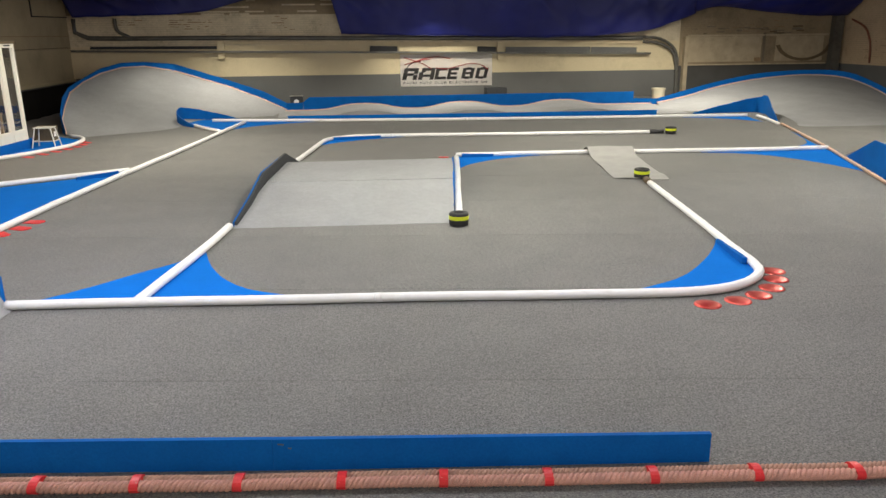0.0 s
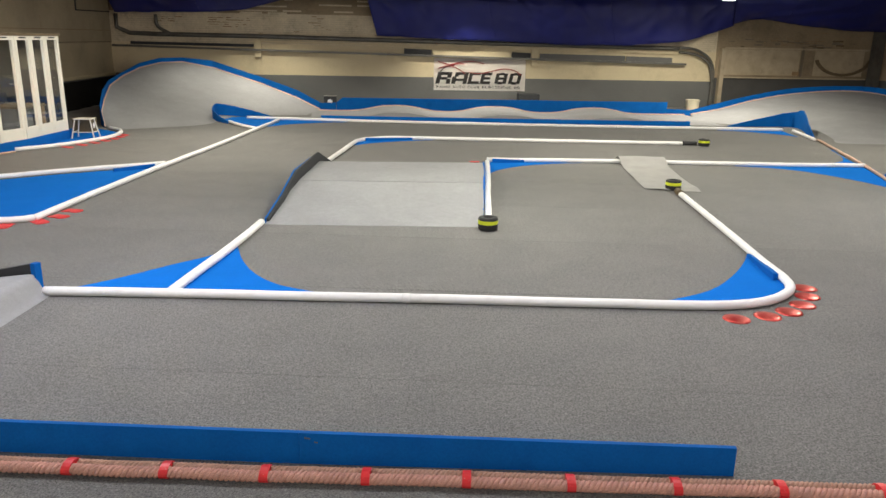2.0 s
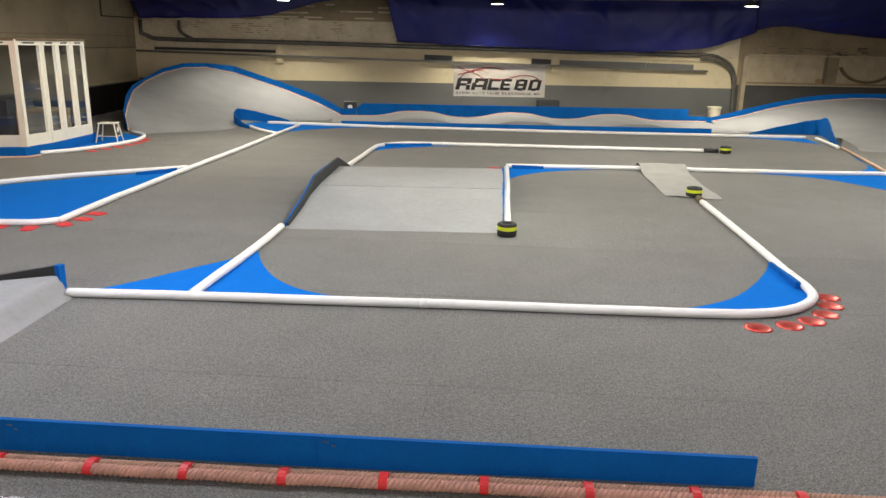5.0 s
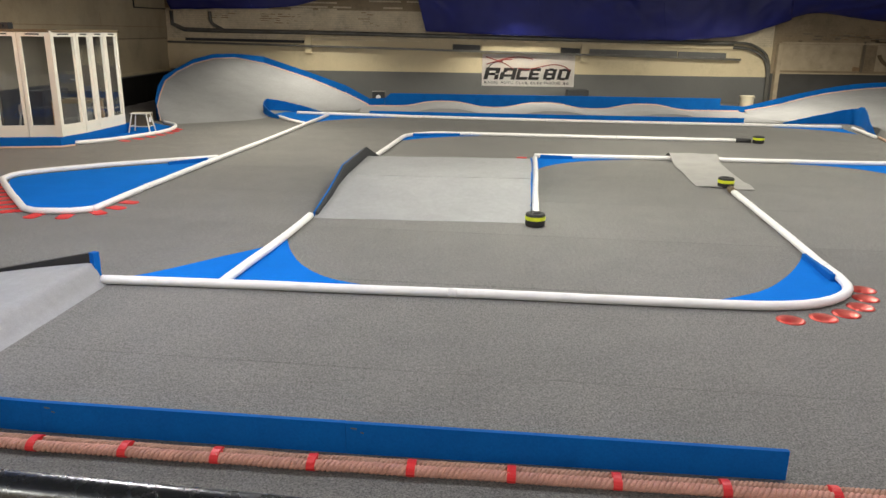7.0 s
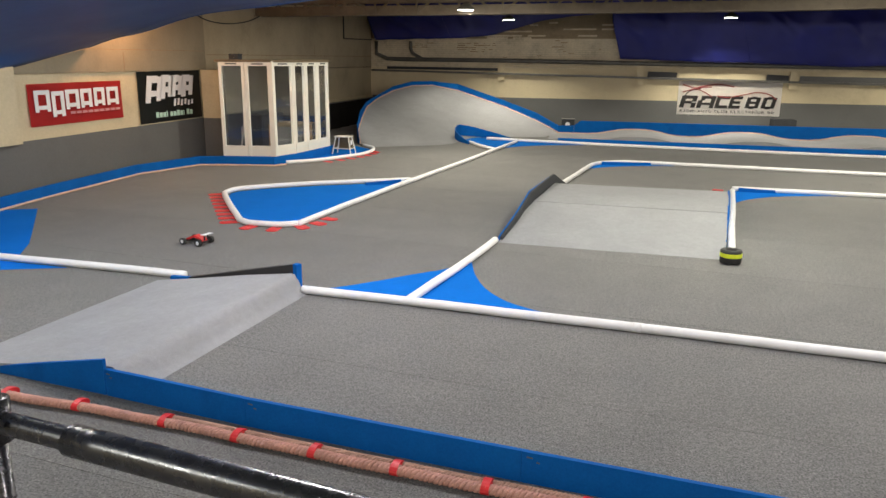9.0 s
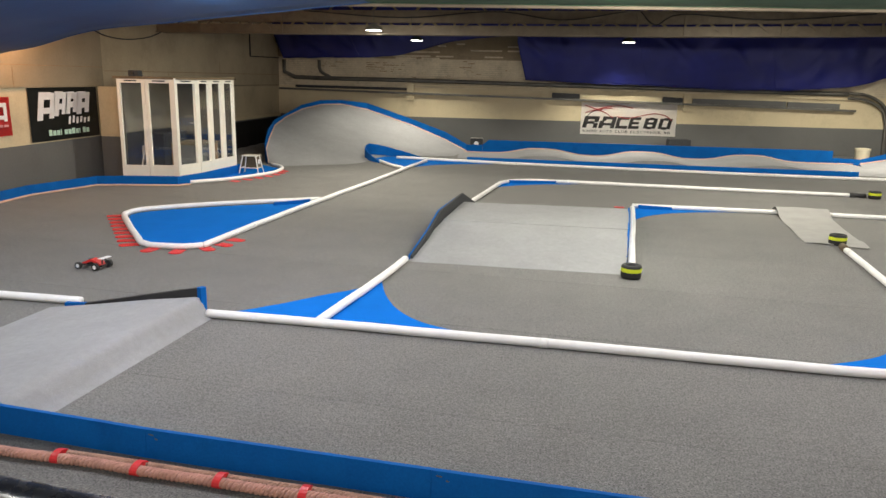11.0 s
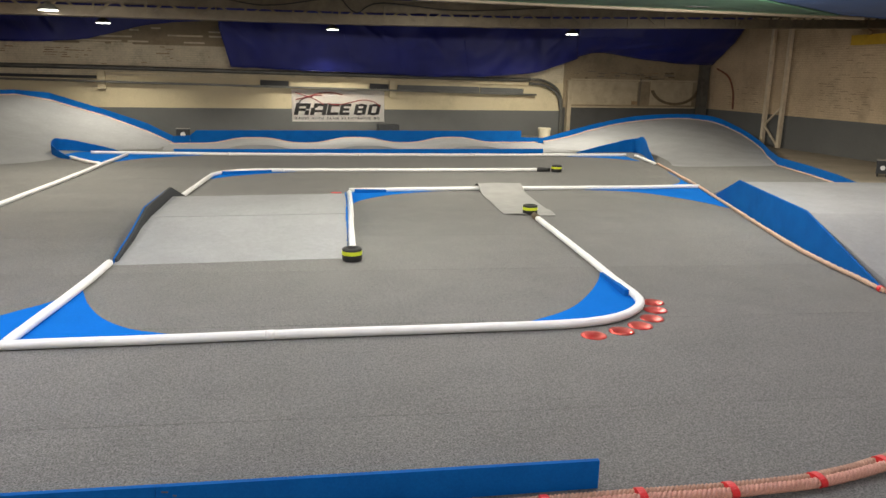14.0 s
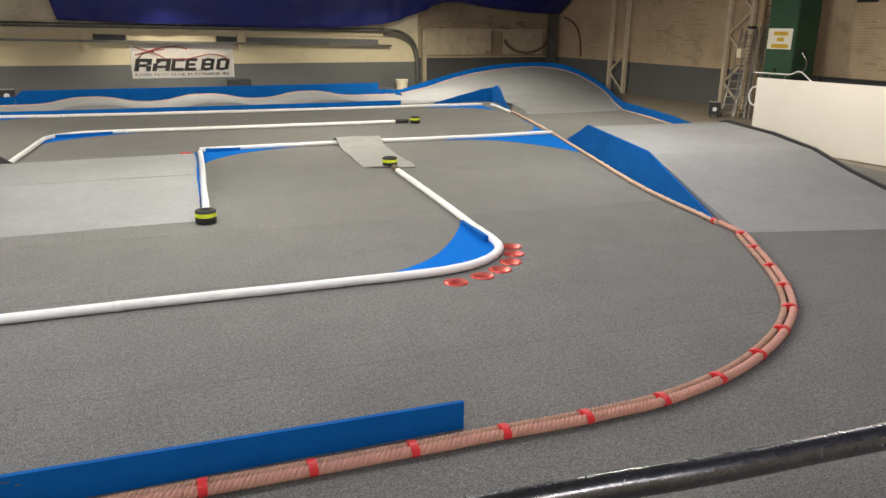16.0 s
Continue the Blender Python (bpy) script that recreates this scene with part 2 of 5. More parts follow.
gb.inputs["Transmission Weight"].default_value, gb.inputs["Roughness"].default_value = 1.0, 0.02
gb.inputs["Base Color"].default_value, gb.inputs["IOR"].default_value = (0.92, 0.95, 0.95, 1), 1.45
M["glass"] = glass


# ---- building helpers ----
def mesh_object(name, bm, mat, smooth=False):
    me = bpy.data.meshes.new(name)
    bmesh.ops.recalc_face_normals(bm, faces=bm.faces)
    bm.to_mesh(me)
    bm.free()
    me.materials.append(M[mat])
    if smooth:
        for p in me.polygons:
            p.use_smooth = True
    return new(name, me)


def hang(ob, parent):
    """Parents ob, whose mesh is in world places, without moving it."""
    ob.parent = parent
    if parent.type == "EMPTY":
        ob.matrix_parent_inverse = Matrix.Translation(parent.location).inverted()
    return ob


def part(name, bm, mat, parent, label="", smooth=False):
    ob = mesh_object(name, bm, mat, smooth)
    return tagged(hang(ob, parent), label)


def thing(name, label, category, group="", kind="", at=(0, 0, 0)):
    """An Empty at the thing's base; its parts are built in world places and hung under it."""
    ob = new(name)
    ob.empty_display_size = 0.1
    ob.location = at
    return tagged(ob, label, category, group, kind)


def box(bm, x0, x1, y0, y1, z0, z1, bevel=0.0):
    vs = [bm.verts.new((x, y, z)) for x in (x0, x1) for y in (y0, y1) for z in (z0, z1)]
    fs = [bm.faces.new([vs[i] for i in f]) for f in ((0, 1, 3, 2), (4, 6, 7, 5), (0, 4, 5, 1), (2, 3, 7, 6), (0, 2, 6, 4), (1, 5, 7, 3))]
    if bevel:
        bmesh.ops.bevel(bm, geom=list({e for f in fs for e in f.edges}), offset=bevel, segments=2, affect="EDGES")
    return bm


def cuboid(*a, **k):
    return box(bmesh.new(), *a, **k)


def bar(bm, a, b, w, h=None, up=(0, 0, 1)):
    """A square bar from a to b, w wide and h high."""
    a, b, h = Vector(a), Vector(b), h or w
    d = (b - a).normalized()
    s = d.cross(Vector(up))
    s = s.normalized() if s.length > 1e-4 else Vector((1, 0, 0))
    u = s.cross(d).normalized()
    vs = [bm.verts.new(p + s * i * w / 2 + u * j * h / 2) for p in (a, b) for i, j in ((-1, -1), (1, -1), (1, 1), (-1, 1))]
    for f in ((0, 3, 2, 1), (4, 5, 6, 7), (0, 1, 5, 4), (1, 2, 6, 5), (2, 3, 7, 6), (3, 0, 4, 7)):
        bm.faces.new([vs[i] for i in f])
    return bm


def prism(bm, pts, z0, z1):
    """A flat plate of the outline pts between two heights."""
    low, top = [bm.verts.new((x, y, z0)) for x, y in pts], [bm.verts.new((x, y, z1)) for x, y in pts]
    bm.faces.new(low[::-1])
    bm.faces.new(top)
    for i in range(len(pts)):
        j = (i + 1) % len(pts)
        bm.faces.new((low[i], low[j], top[j], top[i]))
    return bm


def spline(pts, step=0.1):
    """Catmull-Rom points through pts, about step apart."""
    P = [Vector(p) for p in pts]
    P = [2 * P[0] - P[1], *P, 2 * P[-1] - P[-2]]
    out = []
    for i in range(1, len(P) - 2):
        n = max(1, int((P[i + 1] - P[i]).length / step))
        for k in range(n):
            t = k / n
            a, b, c, d = P[i - 1], P[i], P[i + 1], P[i + 2]
            out.append(0.5 * ((2 * b) + (c - a) * t + (2 * a - 5 * b + 4 * c - d) * t * t + (3 * b - a - 3 * c + d) * t ** 3))
    return out + [P[-2]]


def frames_along(path):
    """Tangent, side and up at each point of a path."""
    out = []
    for i, p in enumerate(path):
        d = (path[min(i + 1, len(path) - 1)] - path[max(i - 1, 0)]).normalized()
        s = d.cross(Vector((0, 0, 1)))
        s = s.normalized() if s.length > 1e-3 else Vector((1, 0, 0))
        out.append((d, s, s.cross(d).normalized()))
    return out


def tube(bm, path, r, seg=12, flat=1.0, caps=True, r_at=None):
    path = [Vector(p) for p in path]
    rings = []
    for i, (p, (d, s, u)) in enumerate(zip(path, frames_along(path))):
        rr = r_at(i) if r_at else r
        rings.append([bm.verts.new(p + s * rr * math.cos(a) + u * rr * flat * math.sin(a)) for a in (2 * math.pi * k / seg for k in range(seg))])
    for a, b in zip(rings, rings[1:]):
        for k in range(seg):
            bm.faces.new((a[k], a[(k + 1) % seg], b[(k + 1) % seg], b[k]))
    if caps:
        bm.faces.new(rings[0][::-1])
        bm.faces.new(rings[-1])
    return bm


def lathe(bm, profile, at=(0, 0, 0), seg=28, closed=False):
    rings = [[bm.verts.new((at[0] + r * math.cos(a), at[1] + r * math.sin(a), at[2] + z)) for a in (2 * math.pi * k / seg for k in range(seg))] for r, z in profile]
    pairs = list(zip(rings, rings[1:])) + ([(rings[-1], rings[0])] if closed else [])
    for a, b in pairs:
        for k in range(seg):
            bm.faces.new((a[k], a[(k + 1) % seg], b[(k + 1) % seg], b[k]))
    if not closed:
        bm.faces.new(rings[0][::-1])
        bm.faces.new(rings[-1])
    return bm


def sheet(bm, rows, thick=0.0):
    """A surface through rows of points; thick hangs a lower skin below it."""
    tops = [[bm.verts.new(p) for p in row] for row in rows]
    for a, b in zip(tops, tops[1:]):
        for i in range(len(a) - 1):
            bm.faces.new((a[i], a[i + 1], b[i + 1], b[i]))
    if thick:
        low = [[bm.verts.new(Vector(p) - Vector((0, 0, thick))) for p in row] for row in rows]
        for a, b in zip(low, low[1:]):
            for i in range(len(a) - 1):
                bm.faces.new((a[i], b[i], b[i + 1], a[i + 1]))
        ring = lambda g: [*g[0], *(r[-1] for r in g[1:-1]), *g[-1][::-1], *(r[0] for r in g[-2:0:-1])]
        t, l = ring(tops), ring(low)
        for i in range(len(t)):
            j = (i + 1) % len(t)
            bm.faces.new((t[i], l[i], l[j], t[j]))
    return bm


def strip_board(bm, base, heights, thick=0.02, foot=None):
    """A standing board along base points; its top stands heights above each, its foot at foot (or at the base)."""
    base = [Vector(p) for p in base]
    rows = []
    for i, (p, (d, s, u)) in enumerate(zip(base, frames_along(base))):
        s = Vector((s.x, s.y, 0)).normalized() * thick / 2
        z0 = p.z if foot is None else foot
        rows.append([bm.verts.new(v) for v in ((p.x - s.x, p.y - s.y, z0), (p.x + s.x, p.y + s.y, z0),
                                               (p.x + s.x, p.y + s.y, p.z + heights[i]), (p.x - s.x, p.y - s.y, p.z + heights[i]))])
    for a, b in zip(rows, rows[1:]):
        for k in range(4):
            bm.faces.new((a[k], a[(k + 1) % 4], b[(k + 1) % 4], b[k]))
    bm.faces.new(rows[0][::-1])
    bm.faces.new(rows[-1])
    return bm


def lettering(text, size, mat, parent, m, name="lettering", width=None, depth=0.004, shear=0.0, bold=0.0):
    """Built-in font turned into a mesh, lower left corner at the pose m."""
    cu = bpy.data.curves.new("text", "FONT")
    cu.body, cu.size, cu.extrude, cu.shear, cu.offset = text, size, depth, shear, bold
    tmp = new("text", cu)
    bpy.context.view_layer.update()
    me = bpy.data.meshes.new_from_object(tmp.evaluated_get(bpy.context.evaluated_depsgraph_get()))
    bpy.data.objects.remove(tmp)
    bpy.data.curves.remove(cu)
    xs, ys = [v.co.x for v in me.vertices], [v.co.y for v in me.vertices]
    sx = width / (max(xs) - min(xs)) if width else 1
    for v in me.vertices:
        v.co = m @ Vector(((v.co.x - min(xs)) * sx, v.co.y - min(ys), v.co.z))
    me.materials.append(M[mat])
    return hang(new(name, me), parent)


# ---- lamps ----
def bay_lamp(x, y, z, watts, tone):
    lamp = thing("ceiling_lamp", "round white LED ceiling lamp on a thin rod, many added as unseen fill" if tone != 1 else "small warm ceiling lamp by the cream wall", "lamp", "hall lamps", at=(x, y, z))
    part("housing", lathe(bmesh.new(), [(0.06, 0.16), (0.10, 0.12), (0.20, 0.05), (0.215, 0.0), (0.20, 0.0)], (x, y, z)), "grey_pipe", lamp, smooth=True)
    part("diffuser", lathe(bmesh.new(), [(0.195, -0.012), (0.195, -0.002)], (x, y, z)), "lamp_glow", lamp, "glowing white diffuser")
    part("rod", tube(bmesh.new(), [(x, y, z + 0.15), (x, y, ROOF - 0.02)], 0.012, 6), "grey_pipe", lamp)
    data = bpy.data.lights.new("lamp_light", "SPOT" if tone == 0 else "POINT")
    data.shadow_soft_size, data.energy, data.color = 0.13, watts, LAMP_COLOURS[tone]
    if tone == 0:
        data.spot_size, data.spot_blend = radians(166 if y < 25 else 130), 0.5
    light = new("lamp_light", data)
    light.matrix_world = pose(x, y, z - (0.05 if tone == 0 else 0.15))


for row in LAMPS:
    bay_lamp(*row)

# ---- the hall ----
tagged(mesh_object("ground", cuboid(LEFT - 1.5, RIGHT + 0.4, BACK - 0.3, FAR + 0.4, -0.30, -0.03), "concrete"), "dusty beige concrete hall floor", "floor", kind="structure")
floor = thing("floor", "grey needle-felt carpet laid in long strips over the track", "carpet floor", kind="structure")


def carpet_strips():
    """Strips side by side with fine open joints; the last ones end before the concrete on the right."""
    edges = [-5.08 + 2.0 * k for k in range(19)]
    limit = [(BACK, 12.6), (4.9, 12.2), (9.0, 12.6), (13.0, 13.4), (15.0, 14.25), (18.0, 14.5), (22.0, 17.2), (24.5, RIGHT), (FAR, RIGHT)]

    def right(y):
        for (y0, x0), (y1, x1) in zip(limit, limit[1:]):
            if y0 <= y <= y1:
                return x0 + (x1 - x0) * (y - y0) / (y1 - y0)
        return RIGHT

    def at(x, y):
        return x, min(max(y - 0.12 * x, BACK), FAR)

    def end(y):
        return at(right(min(max(y - 1.6, BACK), FAR)), y)

    for y0, y1 in zip(edges, edges[1:]):
        pts = [at(LEFT, y0 + 0.002), end(y0 + 0.002), end((y0 + y1) / 2), end(y1 - 0.002), at(LEFT, y1 - 0.002)]
        pts = [p for p, q in zip(pts, pts[1:] + pts[:1]) if p != q]
        if len(pts) > 2 and max(p[1] for p in pts) - min(p[1] for p in pts) > 0.05:
            part("carpet_strip", prism(bmesh.new(), pts, -0.028, 0.0), "carpet", floor)


carpet_strips()


def wall(name, label, pieces):
    w = thing(name, label, "wall", kind="structure")
    for pname, mat, dims in pieces:
        part(pname, cuboid(*dims), mat, w)
    return w


PAINT = 0.98
# far wall: grey dado, cream band with a ledge, then old stained brickwork
wall("wall_far", "far wall with grey dado, cream band and stained old brickwork", [
    ("dado", "grey_wall", (LEFT - 0.3, 12.1, FAR, FAR + 0.3, -0.03, PAINT)),
    ("cream_band", "cream", (LEFT - 0.3, 12.1, FAR + 0.004, FAR + 0.3, PAINT, 2.05)),
    ("brickwork", "old_cream", (LEFT - 0.3, 12.1, FAR + 0.03, FAR + 0.3, 2.05, 3.10)),
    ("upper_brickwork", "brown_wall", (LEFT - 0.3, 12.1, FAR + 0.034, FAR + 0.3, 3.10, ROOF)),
    # recessed dado: its shade is put into the paint colour
    ("dado_end", "dado_shaded", (12.1, RIGHT + 0.3, FAR + 0.1, FAR + 0.4, -0.03, 1.12)),
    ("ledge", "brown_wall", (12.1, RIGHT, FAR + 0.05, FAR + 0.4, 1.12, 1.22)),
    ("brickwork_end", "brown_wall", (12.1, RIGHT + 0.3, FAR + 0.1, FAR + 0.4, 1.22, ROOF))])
wall("wall_left", "long wall with grey dado and cream upper paint", [
    ("dado", "grey_wall", (LEFT - 0.3, LEFT, BACK, 16.2, -0.03, 0.97)),
    ("cream_band", "cream", (LEFT - 0.3, LEFT + 0.004, BACK, 16.2, 0.97, 2.08)),
    # upper paint has the dimness below the canopy in its colour
    ("upper", "cream_shaded", (LEFT - 0.3, LEFT + 0.05, BACK, 16.2, 2.08, ROOF)),
    ("dado_end", "grey_wall", (LEFT - 0.3, LEFT, 16.2, FAR, -0.03, 0.90)),
    ("ledge", "cream", (LEFT - 0.3, LEFT + 0.06, 16.2, FAR, 0.90, 0.99)),
    ("cream_end", "cream_mid", (LEFT - 0.3, LEFT + 0.004, 16.2, FAR, 0.99, 2.0)),
    ("upper_end", "cream_tan", (LEFT - 0.3, LEFT + 0.03, 16.2, FAR, 2.0, ROOF)),
    ("return_dado", "grey_wall", (LEFT + 0.06, -9.05, 15.92, 16.1, -0.03, 0.97)),
    ("return_cream", "cream", (LEFT + 0.06, -9.05, 15.925, 16.1, 0.97, 2.08)),
    ("pilaster", "cream", (LEFT + 0.05, LEFT + 0.14, 9.6, 10.3, 0.95, 2.2))])
wall("wall_right", "side wall of cream painted brick above a grey dado", [
    ("dado", "grey_wall", (RIGHT, RIGHT + 0.3, BACK, FAR + 0.1, -0.03, 1.12)),
    ("brickwork", "brick_paint", (RIGHT + 0.01, RIGHT + 0.3, BACK, FAR + 0.1, 1.12, ROOF))])
wall("wall_back", "plain cream wall behind the drivers' stand", [("plaster", "cream", (LEFT - 0.3, RIGHT + 0.3, BACK - 0.3, BACK, -0.03, ROOF))])
tagged(mesh_object("ceiling", cuboid(LEFT - 0.3, RIGHT + 0.3, BACK - 0.3, FAR + 0.4, ROOF, ROOF + 0.2), "roof"), "dark roof sheeting", "ceiling", kind="structure")

# joints of the painted brick courses that show through the side wall's paint
bm = bmesh.new()
rnd = random.Random(4)
for k in range(46):
    z = 1.25 + 0.075 * k
    y = 11.0 + rnd.random()
    while y < 27.5:
        n = 0.3 + rnd.random() * 1.6
        if rnd.random() < 0.55:
            box(bm, RIGHT + 0.002, RIGHT + 0.012, y, min(y + n, 27.8), z + rnd.uniform(-0.004, 0.004), z + 0.058)
        y += n + 0.05
tagged(mesh_object("brick_courses", bm, "brick_paint"), "uneven brick courses showing through worn cream paint", "brickwork", kind="structure")
bm = bmesh.new()
for k in range(16):
    z = 2.5 + 0.075 * k
    x = -9.0 + rnd.random()
    while x < 17.8:
        n = 0.3 + rnd.random() * 1.2
        if rnd.random() < 0.3 and z < 3.9:
            yy = FAR + 0.03 if x < 11.5 else FAR + 0.1
            if x < 10.8:
                box(bm, x, x + n, yy - 0.008, yy + 0.002, z, z + 0.056)
        x += n + 0.2
tagged(mesh_object("brick_courses", bm, "old_cream"), "uneven brick courses of the far wall", "brickwork", kind="structure")


def far_services():
    """Pipes, rail and brackets along the far wall."""
    p = thing("wall_pipe", "long dark grey drain pipe along the far wall", "pipe", at=(0, FAR, 2.3))
    part("run", tube(bmesh.new(), spline([(-9.72, FAR - 0.1, 3.0), (-9.72, FAR - 0.1, 2.55), (-9.3, FAR - 0.1, 2.36), (-4, FAR - 0.1, 2.31), (4, FAR - 0.1, 2.22), (10.6, FAR - 0.1, 2.16)], 0.3), 0.075, 12), "grey_pipe", p, smooth=True)
    part("branch", tube(bmesh.new(), spline([(-8.35, FAR - 0.1, 3.0), (-8.3, FAR - 0.1, 2.6), (-7.9, FAR - 0.1, 2.36)], 0.1), 0.06, 10), "grey_pipe", p, smooth=True)
    d = thing("down_pipe", "grey bent down pipe against the far wall", "pipe", at=(12.2, FAR, 0))
    for k, off in enumerate((0.0, 0.17)):
        part("bend", tube(bmesh.new(), spline([(10.6, FAR - 0.16, 2.2 - off), (11.2, FAR - 0.16, 2.14 - off), (11.75, FAR - 0.16, 1.85 - off), (11.98 - off * 0.3, FAR - 0.16, 1.4 - off), (12.0 - off * 0.2, FAR - 0.16, 0.9), (12.02 - off * 0.2, FAR - 0.16, 0.0)], 0.12), 0.05, 10), "grey_pipe", d, smooth=True)
    r = thing("cable_tray", "flat grey cable tray on cream brackets", "cable tray", at=(0, FAR, 1.7))
    part("tray", bar(bmesh.new(), (-9.9, FAR - 0.14, 1.93), (10.9, FAR - 0.14, 1.60), 0.2, 0.07), "grey_pipe", r)
    part("upper_rail", bar(bmesh.new(), (-4.9, FAR - 0.08, 2.15), (10.6, FAR - 0.08, 1.98), 0.05, 0.05), "cream", r)
    for x in (-4.85, 0.15, 5.2):
        z = 1.77 - 0.0159 * x
        part("bracket", cuboid(x - 0.12, x + 0.12, FAR - 0.13, FAR, z - 0.25, z + 0.36, bevel=0.01), "cream", r)
    for x0, x1, mat in ((-9.3, -5.0, "dark_grey"), (0.4, 1.4, "black"), (1.45, 4.3, "cream"), (4.35, 5.05, "black"), (5.4, 8.6, "grey_wall"), (8.65, 10.4, "grey_wall")):
        z = 1.78 - 0.0159 * (x0 + x1) / 2
        part("cover", bar(bmesh.new(), (x0, FAR - 0.05, z + 0.13), (x1, FAR - 0.05, z + 0.10), 0.06, 0.19 if x0 > -5 else 0.1), mat, r)
    c = thing("wall_post", "pale painted steel post on the far wall", "post", at=(12.4, FAR, 0))
    part("shaft", cuboid(12.27, 12.43, FAR - 0.12, FAR + 0.1, 0, 2.2, bevel=0.01), "steel_cream", c)
    c = thing("corner_post", "rusty grey steel post in the hall corner", "post", at=(18.3, FAR, 0))
    part("shaft", cuboid(18.1, 18.45, FAR - 0.3, FAR, 0, 3.0, bevel=0.01), "grey_pipe", c)
    c = thing("wall_cable", "thin dark cable sagging on the wall", "cable")
    part("cable", tube(bmesh.new(), spline([(18.55, 27.4, 2.75), (18.55, 26.6, 2.45), (18.55, 26.2, 1.9), (18.55, 26.1, 1.2)], 0.15), 0.036, 8), "rusty_red", c)
    c = thing("wall_arch", "half-round stained arch mark on the far wall", "wall arch")
    bm = bmesh.new()
    arcs = [[(17.15 + r * 1.18 * math.cos(a), y, 2.02 + r * 0.78 * math.sin(a)) for a in (math.pi * (1.08 + 0.84 * k / 20) for k in range(21))] for y, r in ((FAR + 0.07, 1.0), (FAR + 0.07, 0.87), (FAR + 0.1, 0.87), (FAR + 0.1, 1.0))]
    sheet(bm, [list(q) for q in zip(*(arcs + arcs[:1]))])
    part("rim", bm, "umber", c, "dark stained curved band")
    part("stile", cuboid(15.46, 15.54, FAR + 0.03, FAR + 0.1, 1.2, 2.3, bevel=0.01), "steel_beige", c)
    k = thing("socket_box", "small rust-brown socket box on the end wall", "box", at=(15.3, FAR, 1.27))
    part("case", cuboid(15.18, 15.42, FAR + 0.02, FAR + 0.1, 1.25, 1.39, bevel=0.008), "wood", k)
    part("cover", cuboid(15.2, 15.4, FAR + 0.008, FAR + 0.018, 1.265, 1.375), "wood", k)
    f = thing("wall_frame", "thin dark wire frame on the cream wall", "frame")
    bm = bmesh.new()
    for a, b in (((25.1, 4.3), (25.1, 3.02)), ((25.1, 3.02), (27.95, 3.05)), ((25.1, 4.3), (27.95, 4.3))):
        bar(bm, (LEFT + 0.06, *a), (LEFT + 0.06, *b), 0.035)
    part("wire", bm, "dark_grey", f)


far_services()


def wall_marks():
    """Open mortar joints and flaked spots on the old walls."""
    rnd = random.Random(12)
    w = thing("brick_patch", "bare brick joints and flaked paint on the far wall", "brickwork", kind="structure")
    for x0, x1, z0, z1, n in ((-6.6, -5.2, 2.62, 2.95, 34), (-8.9, -7.6, 2.7, 2.95, 8), (-3.4, -1.2, 2.5, 3.1, 9), (13.9, 16.2, 2.35, 2.62, 26), (15.6, 17.6, 2.5, 2.8, 7), (-5, 9, 2.42, 2.5, 10)):
        bm = bmesh.new()
        for k in range(n):
            x, z = rnd.uniform(x0, x1), z0 + round(rnd.random() * (z1 - z0) / 0.075) * 0.075
            y = FAR + 0.03 if x < 12 else FAR + 0.1
            l, h = rnd.uniform(0.05, 0.28), rnd.uniform(0.012, 0.03)
            box(bm, x, x + l, y - 0.011, y - 0.002, z, z + h)
        part("open_joint", bm, "wood", w)
    s = thing("brick_patch", "bare brick joints on the side wall", "brickwork", kind="structure")
    for y0, y1, z0, z1, n in ((19.0, 21.5, 1.3, 2.5, 60), (24.5, 26.5, 1.3, 2.0, 26), (17.5, 21.8, 2.5, 3.4, 26), (11, 13.6, 1.3, 3.0, 40)):
        bm = bmesh.new()
        for k in range(n):
            y, z = rnd.uniform(y0, y1), z0 + round(rnd.random() * (z1 - z0) / 0.075) * 0.075 + 0.062
            l, h = rnd.uniform(0.05, 0.34), rnd.uniform(0.008, 0.020)
            box(bm, RIGHT - 0.006, RIGHT + 0.004, y, y + l, z, z + h)
        part("open_joint", bm, "brown_wall", s)
    for pts, r in (([(LEFT + 0.09, 15.4, 3.45), (LEFT + 0.09, 15.95, 3.29), (LEFT + 0.09, 16.4, 3.2), (LEFT + 0.09, 17.2, 3.17), (LEFT + 0.09, 18.1, 3.25), (LEFT + 0.09, 18.8, 3.4), (LEFT + 0.09, 20.1, 3.79)], 0.014),
                   ([(-6.0, 18.78, 4.0), (-3.5, 18.78, 3.86), (-1.2, 18.78, 4.02), (0.4, 18.78, 3.84), (1.9, 18.78, 4.05)], 0.016),
                   ([(2.2, 18.78, 4.1), (2.6, 18.78, 3.75), (3.2, 18.78, 4.0), (5.2, 18.78, 3.9), (7.5, 18.78, 4.05)], 0.016)):
        c = thing("cable", "thin dark cable sagging along the structure", "cable", "cables", at=pts[0])
        part("wire", tube(bmesh.new(), spline(pts, 0.12), r, 6), "dark_grey", c)
    w = thing("wall_seams", "fine dark panel seams of the painted long wall", "wall", kind="structure")
    for y0, y1, z in ((2.0, 16.2, 2.50), (16.3, 27.9, 2.42), (16.3, 27.9, 2.04)):
        off = 0.05 if y0 < 10 else 0.03
        part("panel_seam", cuboid(LEFT + off, LEFT + off + 0.004, y0, y1, z, z + 0.014), "wood" if z > 2.1 else "dark_grey", w)
